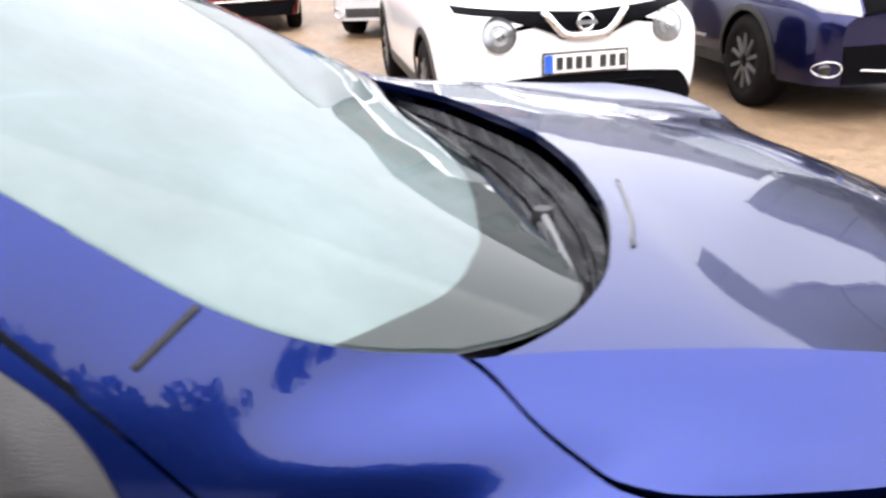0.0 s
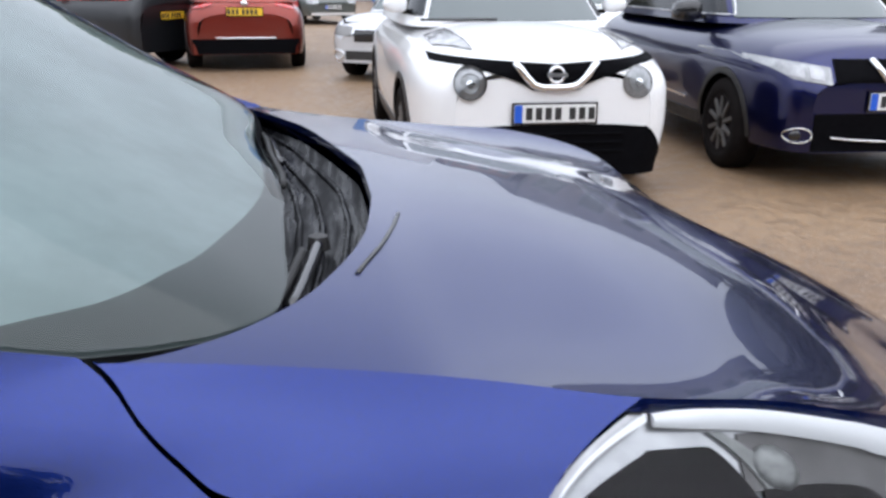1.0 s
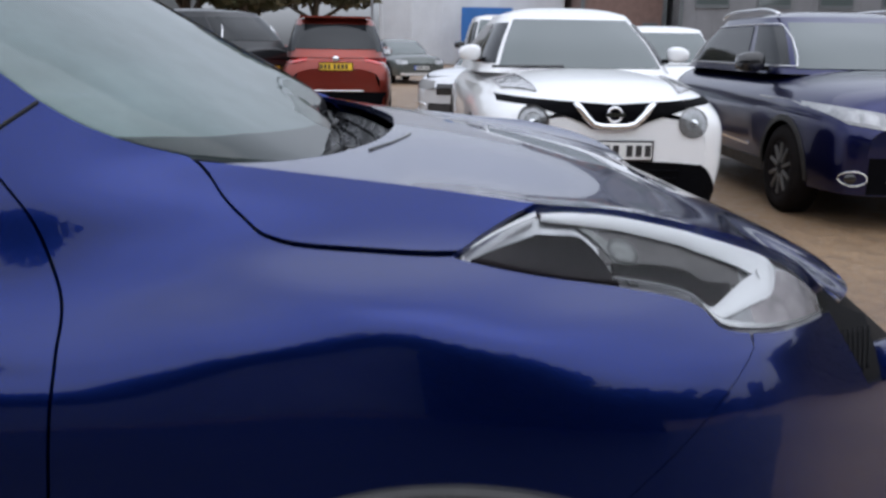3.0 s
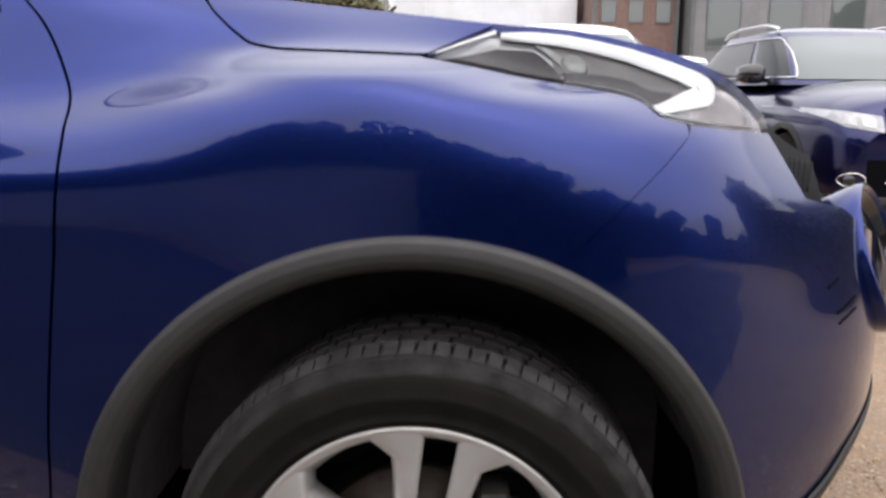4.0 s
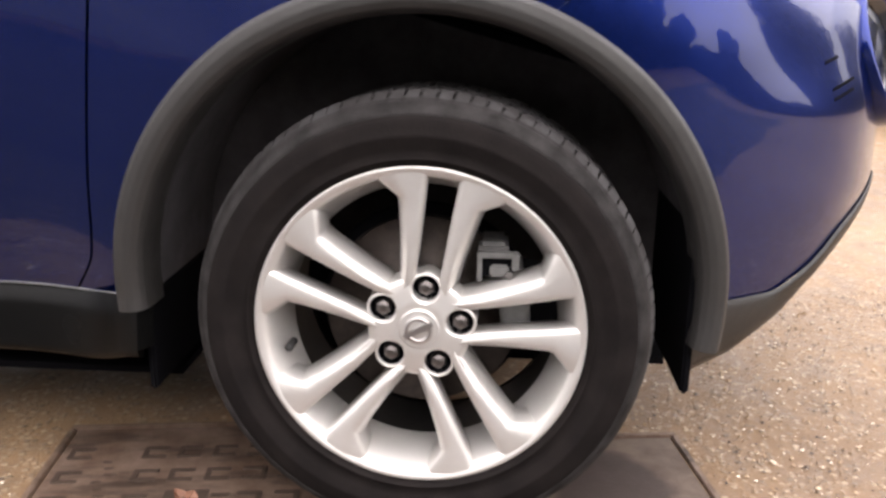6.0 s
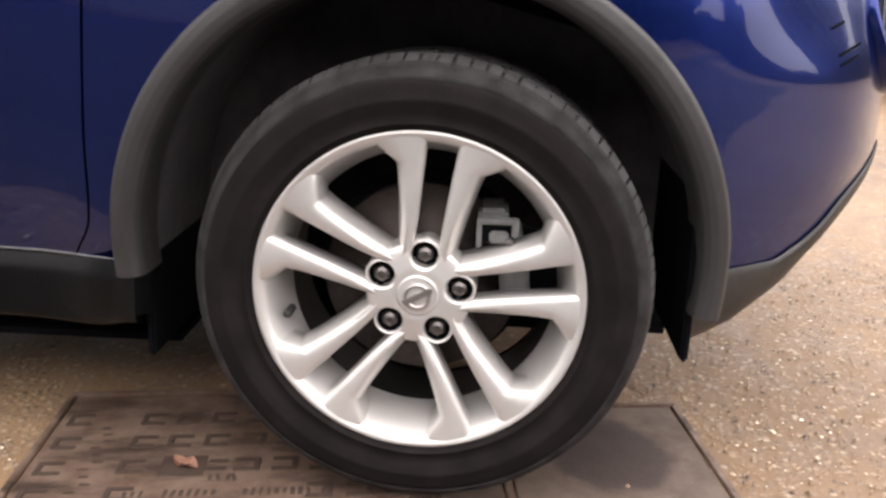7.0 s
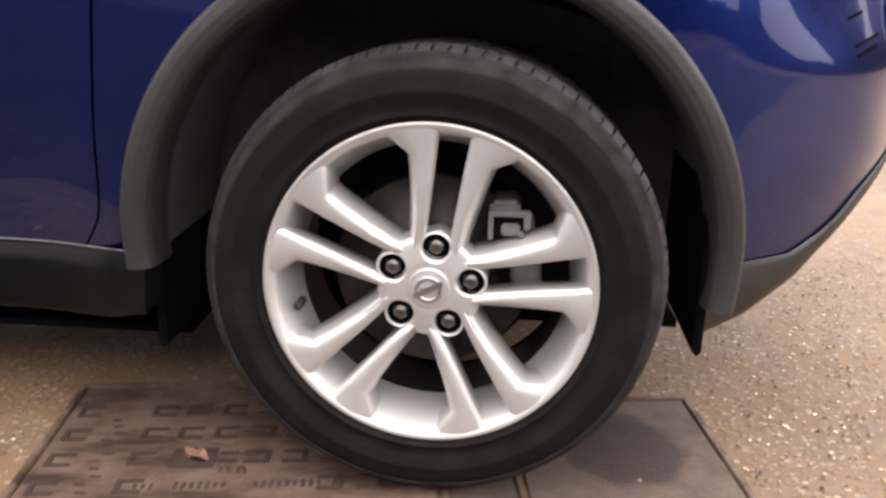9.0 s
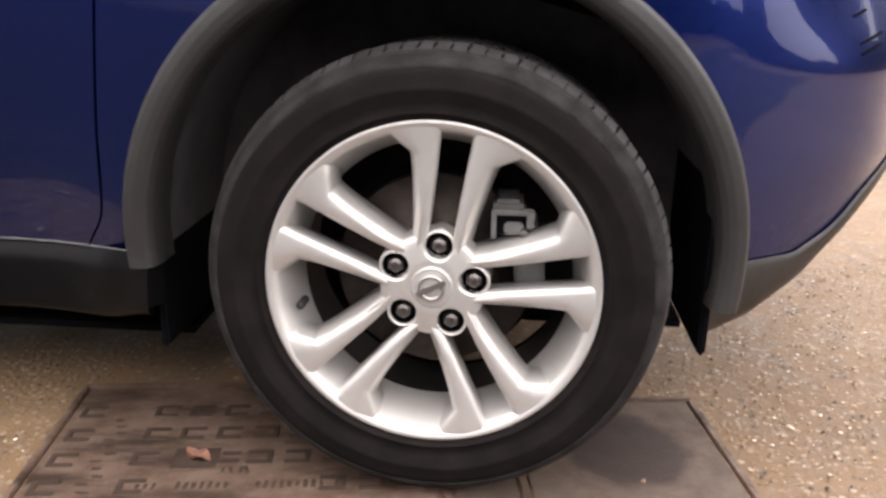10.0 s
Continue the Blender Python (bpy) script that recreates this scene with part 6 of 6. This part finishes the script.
part("badge", blob_bm((0.03, 0.11, 0.09), (float(rc.rear_x(0, 1.0)) - 0.01, 0, 1.0), 2.0, 16), CHROME, rc.ob)
part("spoiler", box_bm((0.26, 1.16, 0.035), (-3.84, 0, 1.655), 0.012), RED, rc.ob)
part("roof_fin", box_bm((0.12, 0.02, 0.05), (-3.55, 0, 1.72), 0.008), GLOSS_BLACK, rc.ob)
rc.mirrors(-1.55, 1.12, RED)

# black crossover at an angle on the other side
kc = Parked("black_crossover_car", "black crossover car with chrome window line seen from its tail", heading(-7.5, 15.7, 153.0), BLACK_PAINT, 4.6, 1.88, 1.20, 1.80, 1.10, 0.88, -1.2, -1.95, -3.9, -4.45)
for s in (1, -1):
    kc.rear("tail_lamp", lambda u, v: (s * (0.92 - 0.20 * u), 1.10 - 0.03 * u + 0.17 * (1 - 0.7 * u) * (v - 0.5)), RED_LENS, 0.010, label="red tail lamp")
    line = [kc.cabin(np.array(s * (2.66 - 2.1 * i / 20)), np.array(0.14 + (0.5 * (1 - i / 3) if i < 3 else 0)), 0.012) for i in range(21)]
    part("window_trim", tube_mesh("window_trim", [tuple(float(c) for c in p) for p in line], 0.012, 6), CHROME, kc.ob, "chrome strip under the side windows")
kc.plate(0.8, True, yellow=True)

# silver saloon between the red and the white car, nose out
sc = Parked("silver_hatchback_car", "silver hatchback car parked nose out with a dark grille", heading(-0.10, 11.3, -112.0), SILVER, 4.2, 1.76, 0.95, 1.42, 0.92, 0.72, -1.15, -1.95, -3.1, -3.9)
for s in (-1, 1):
    sc.front("headlamp", lambda u, v: (s * (0.80 - 0.34 * u), 0.70 - 0.03 * u + 0.13 * (v - 0.5)), LAMP_GREY, 0.010, label="dark headlamp")
    part("fog_lamp_ring", tube_mesh("fog_lamp_ring", [(float(sc.front_x(0.66 * s + 0.09 * math.cos(a), 0.36 + 0.06 * math.sin(a))) + 0.012, 0.66 * s + 0.09 * math.cos(a), 0.36 + 0.06 * math.sin(a)) for a in np.linspace(0, 6.283, 25)], 0.012, 6), CHROME, sc.ob)
sc.front("grille", lambda u, v: ((2 * u - 1) * 0.42, 0.62 + 0.16 * (v - 0.5)), GLOSS_BLACK, 0.008)
sc.front("lower_intake", lambda u, v: ((2 * u - 1) * 0.55, 0.30 + 0.12 * v), TRIM, 0.008)

# white van behind, and the far row
vn = Parked("white_van", "white van parked behind with a dark windscreen", heading(0.75, 14.6, -88.0), WHITE, 4.7, 1.8, 1.20, 1.86, 1.08, 0.85, -0.95, -1.6, -4.3, -4.6)
vn.mirrors(-1.2, 1.25, GLOSS_BLACK)
Parked("white_hatchback_car", "white hatchback with black windows parked behind the front row", heading(3.25, 11.6, -86.0), WHITE, 4.2, 1.78, 1.02, 1.60, 0.98, 0.80, -1.05, -1.75, -3.2, -4.0)
gc = Parked("grey_saloon_car", "grey green saloon car parked far off", heading(-1.6, 27.0, -66.0), GREY_PAINT, 4.6, 1.82, 0.98, 1.44, 0.92, 0.72, -1.25, -2.05, -3.3, -4.2, group="far row of cars")
for s in (-1, 1):
    gc.front("headlamp", lambda u, v: (s * (0.82 - 0.34 * u), 0.70 + 0.14 * (v - 0.5)), LAMP_PALE, 0.012)
gc.front("lower_lip", lambda u, v: ((2 * u - 1) * 0.72, 0.28 + 0.08 * v), SATIN, 0.012)
gc.plate(0.52)
far = [(-12.6, 34.0, -70, BLACK_PAINT), (-9.6, 36.0, -75, GREY_PAINT), (-6.4, 37.0, -78, SILVER), (1.2, 39.0, -84, BLACK_PAINT), (4.6, 39.0, -86, NAVY), (8.0, 39.5, -88, GREY_PAINT), (-15.6, 32.5, -68, NAVY), (-19.0, 31.0, -66, WHITE)]
for x, y, a, paint in far:
    fc = Parked("parked_car", "dark car parked in the far row" if paint in (BLACK_PAINT, NAVY) else "pale car parked in the far row", heading(x, y, a), paint, 4.4, 1.8, 0.99, 1.47, 0.92, 0.72, -1.2, -2.0, -3.3, -4.1, group="far row of cars")
    for s in (-1, 1):
        fc.front("headlamp", lambda u, v: (s * (0.82 - 0.34 * u), 0.70 + 0.14 * (v - 0.5)), SATIN, 0.012)
    fc.plate(0.52)


# ---- buildings and trees round the car park ----
def building(name, label, x0, x1, y, depth, h, wall, bays=6, storeys=1, glass=True, roof_mat=None, m=None):
    ob = thing(name, label, "building", m=m)
    part("wall", box_bm((x1 - x0, depth, h), ((x0 + x1) / 2, y + depth / 2, h / 2), 0.02), wall, ob)
    part("roof", box_bm((x1 - x0 + 0.5, depth + 0.5, 0.3), ((x0 + x1) / 2, y + depth / 2, h + 0.15), 0.03), roof_mat or DARK_GREY, ob)
    bw = (x1 - x0) / bays
    for i in range(bays + 1):
        part("pilaster", box_bm((0.25, 0.16, h), (x0 + bw * i, y - 0.07, h / 2), 0.02), roof_mat or DARK_GREY, ob) if i in (0, bays) or not glass else None
    n = int((x1 - x0) / 0.9)
    seam = box_bm((0.06, 0.03, h - 0.1), (0, y - 0.005, h / 2), 0.008)
    me = bpy.data.meshes.new("cladding_rib")
    seam.to_mesh(me)
    seam.free()
    me.materials.append(wall)
    for i in range(1, n):
        o = new("cladding_rib", me)
        o.parent = ob
        o.location = (x0 + (x1 - x0) * i / n, 0, 0)
    if glass:
        for s in range(storeys):
            for i in range(bays):
                cx, cz = x0 + bw * (i + 0.5), (s + 0.55) * h / storeys
                w = part("window", box_bm((bw * 0.55, 0.08, h / storeys * 0.36), (cx, y - 0.035, cz), 0.01), DARK_GREY, ob)
                part("pane", box_bm((bw * 0.50, 0.04, h / storeys * 0.31), (cx, y - 0.065, cz), 0.005), DARK_GLASS, w)
    return ob


building("white_warehouse", "long white clad warehouse with ribbed walls behind the car park", -6.2, 6.0, 58, 14, 9.0, RENDER_WHITE, 6, 1, glass=False, roof_mat=RENDER_WHITE)
building("brick_building", "red brick and grey building beyond the parked cars", 6.6, 11.5, 52, 12, 7.5, BRICK_RED, 3, 2)
building("grey_warehouse", "grey clad warehouse with dark doors behind the cars", 12.0, 29.6, 50, 16, 9.5, RENDER_GREY, 5, 1)
building("tall_shed", "tall dark grey shed at the far corner of the car park", 30.0, 58.0, 46, 3, 16.0, DARK_GREY, 5, 1, glass=False)
building("dark_warehouse", "dark grey shed at the edge of the car park", -60.0, -24.0, 60, 16, 8.0, DARK_GREY, 6, 1)
cont = thing("blue_container", "blue painted steel container standing by the white warehouse", "container", m=pose(0.9, 54, 0))
part("box", box_bm((3.2, 2.4, 3.6), (0, 1.2, 1.8), 0.04), BLUE_STEEL, cont)
for i in range(12):
    part("corrugation", box_bm((0.08, 0.06, 3.3), (-1.45 + 0.264 * i, -0.02, 1.8), 0.015), BLUE_STEEL, cont)
pole = thing("lamp_post", "slim grey lamp post in the car park", "lamp post", m=pose(-5.4, 46, 0))
part("post", tube_mesh("post", [(0, 0, 0), (0, 0, 3), (0, 0, 8)], 0.07, 10), RENDER_GREY, pole)
part("lamp_head", box_bm((0.6, 0.25, 0.12), (0.3, 0, 8.0), 0.03), RENDER_GREY, pole)


def leaf_cluster(rng, n, size, mat_name):
    verts, faces = [], []
    for _ in range(n):
        d = Vector((rng.gauss(0, 1), rng.gauss(0, 1), rng.gauss(0, 1))).normalized() * rng.random() ** 0.4
        a = Vector((rng.gauss(0, 1), rng.gauss(0, 1), rng.gauss(0, 1))).normalized()
        b = a.orthogonal().normalized()
        s = size * rng.uniform(0.6, 1.4)
        k = len(verts)
        verts += [d + a * s, d + b * s * 0.5, d - a * s, d - b * s * 0.5]
        faces.append((k, k + 1, k + 2, k + 3))
    return verts, faces


def tree(x, y, h, r, seed, label="autumn tree with a ragged brown-green crown", group="trees behind the car park", leaves=430):
    rng = random.Random(seed)
    ob = thing("tree", label, "tree", group, pose(x, y, 0))
    bm_v, bm_f = [], []

    def limb(p, q, r0, r1):
        k = len(bm_v)
        d = (q - p).normalized()
        a = d.orthogonal().normalized()
        b = d.cross(a)
        for c, rr in ((p, r0), ((p + q) / 2 + a * 0.08 * (q - p).length * rng.uniform(-1, 1), (r0 + r1) / 2), (q, r1)):
            bm_v.extend(c + rr * (math.cos(t) * a + math.sin(t) * b) for t in [i * 1.0472 for i in range(6)])
        for i in range(2):
            bm_f.extend((k + i * 6 + j, k + i * 6 + (j + 1) % 6, k + (i + 1) * 6 + (j + 1) % 6, k + (i + 1) * 6 + j) for j in range(6))
    limb(Vector((0, 0, 0)), Vector((0, 0, h * 0.4)), 0.05 * r + 0.08, 0.04 * r + 0.04)
    lv, lf = [], []
    tips = []
    for i in range(11):
        a = i * 2.4 + rng.random()
        q = Vector((math.cos(a) * r * rng.uniform(0.3, 0.75), math.sin(a) * r * rng.uniform(0.3, 0.75), h * rng.uniform(0.42, 0.92)))
        limb(Vector((0, 0, h * rng.uniform(0.25, 0.4))), q, 0.04 * r, 0.012 * r)
        tips.append(q)
        for _ in range(2):
            q2 = q + Vector((rng.uniform(-1, 1), rng.uniform(-1, 1), rng.uniform(-0.3, 0.8))) * r * 0.35
            limb(q, q2, 0.012 * r, 0.004 * r)
            tips.append(q2)
    for q in tips:
        s = r * rng.uniform(0.28, 0.46)
        v, f = leaf_cluster(rng, leaves, 0.19, "")
        k = len(lv)
        lv += [Vector((p.x * s, p.y * s, p.z * s * 0.75)) + q for p in v]
        lf += [tuple(i + k for i in g) for g in f]
    part("trunk", mesh_of("trunk", bm_v, bm_f), BARK, ob)
    part("crown", mesh_of("crown", lv, lf, False), FOLIAGE, ob)
    return ob


for i, (x, y, h, r) in enumerate([(-13.5, 50, 8.5, 3.6), (-9.5, 52, 9.5, 3.8), (-17.5, 52, 9, 3.6), (-22, 50, 8, 3.4), (-27, 46, 9, 3.8)]):
    tree(x, y, h, r, 20 + i)
# trees and hedge on the camera's side of the car park, mirrored in the paint
for i, (x, y, h, r) in enumerate([(-21, -11, 6.1, 3.2), (-16.5, -11, 5.4, 2.8), (-12.6, -10.5, 6.4, 3), (-8.8, -11, 5.5, 2.8), (-5.4, -10.5, 5.6, 2.8), (-2.2, -11, 4.7, 2.4), (0.8, -10.8, 5.0, 2.5), (4.4, -10.8, 4.3, 2.5), (9.2, -10.5, 3.6, 1.8), (12.6, -10, 3.2, 1.8), (16.6, -8, 2.9, 1.8), (20, -3, 2.4, 1.5), (24, 4.5, 7.4, 3.2), (25, 12, 5.9, 2.6), (29, 22, 7.1, 3), (30, 34, 8.3, 3.4)]):
    tree(x, y, h, r, 50 + i, leaves=250, group="trees along the car park's edge")


def hedge(name, x0, x1, y0, h, w, seed, m=None):
    rng = random.Random(seed)
    lv, lf = [], []
    n = int((x1 - x0) * 420)
    for _ in range(n):
        x = rng.uniform(x0, x1)
        top = h * (0.85 + 0.15 * math.sin(x * 1.7) + 0.08 * math.sin(x * 5.1))
        p = Vector((x, rng.choice((-1, 1)) * w / 2 * rng.uniform(0.7, 1.05), top * rng.random()))
        if rng.random() < 0.3:
            p = Vector((x, rng.uniform(-w, w) / 2, top * rng.uniform(0.92, 1.04)))
        a = Vector((rng.gauss(0, 1), rng.gauss(0, 1), rng.gauss(0, 1))).normalized()
        b = a.orthogonal().normalized()
        s = rng.uniform(0.06, 0.14)
        k = len(lv)
        lv += [p + a * s, p + b * s * 0.6, p - a * s, p - b * s * 0.6]
        lf.append((k, k + 1, k + 2, k + 3))
    ob = thing(name, "dense dark green hedge along the car park's edge", "hedge", m=m or pose(0, y0, 0))
    part("leaves", mesh_of("leaves", lv, lf, False), HEDGE_LEAF, ob)
    part("core", box_bm((x1 - x0, w * 0.7, h * 0.8), ((x0 + x1) / 2, 0, h * 0.4), 0.05), HEDGE_LEAF, ob)
    return ob


# hedges and wall out of view, added to shape paint reflections and low skylight
hedge("hedge", 0.25, 4.5, -4.9, 2.05, 1.4, 5)
hedge("hedge", -26, 0.6, -6.6, 2.30, 1.2, 9)
yard_wall = thing("yard_wall", "long pale grey rendered wall with a flat coping, added out of view", "wall", m=pose(0, -5.2, 0))
part("wall_panel", box_bm((26.6, 0.16, 1.80), (-12.6, 0, 0.90), 0.006), RENDER_YARD, yard_wall)
for i in range(14):
    part("coping", box_bm((1.99, 0.24, 0.07), (-24.9 + 2.0 * i, 0, 1.835), 0.012), DARK_GREY, yard_wall)
hedge("hedge", 4.5, 18, -8.4, 1.9, 1.4, 7)
hedge("hedge", -8.4, 1.2, 0, 1.3, 1.4, 8, pose(18.5, 0, 0, 0, 0, 90))
hedge("hedge", 1.2, 34, 0, 4.3, 1.6, 6, pose(18.5, 0, 0, 0, 0, 90))
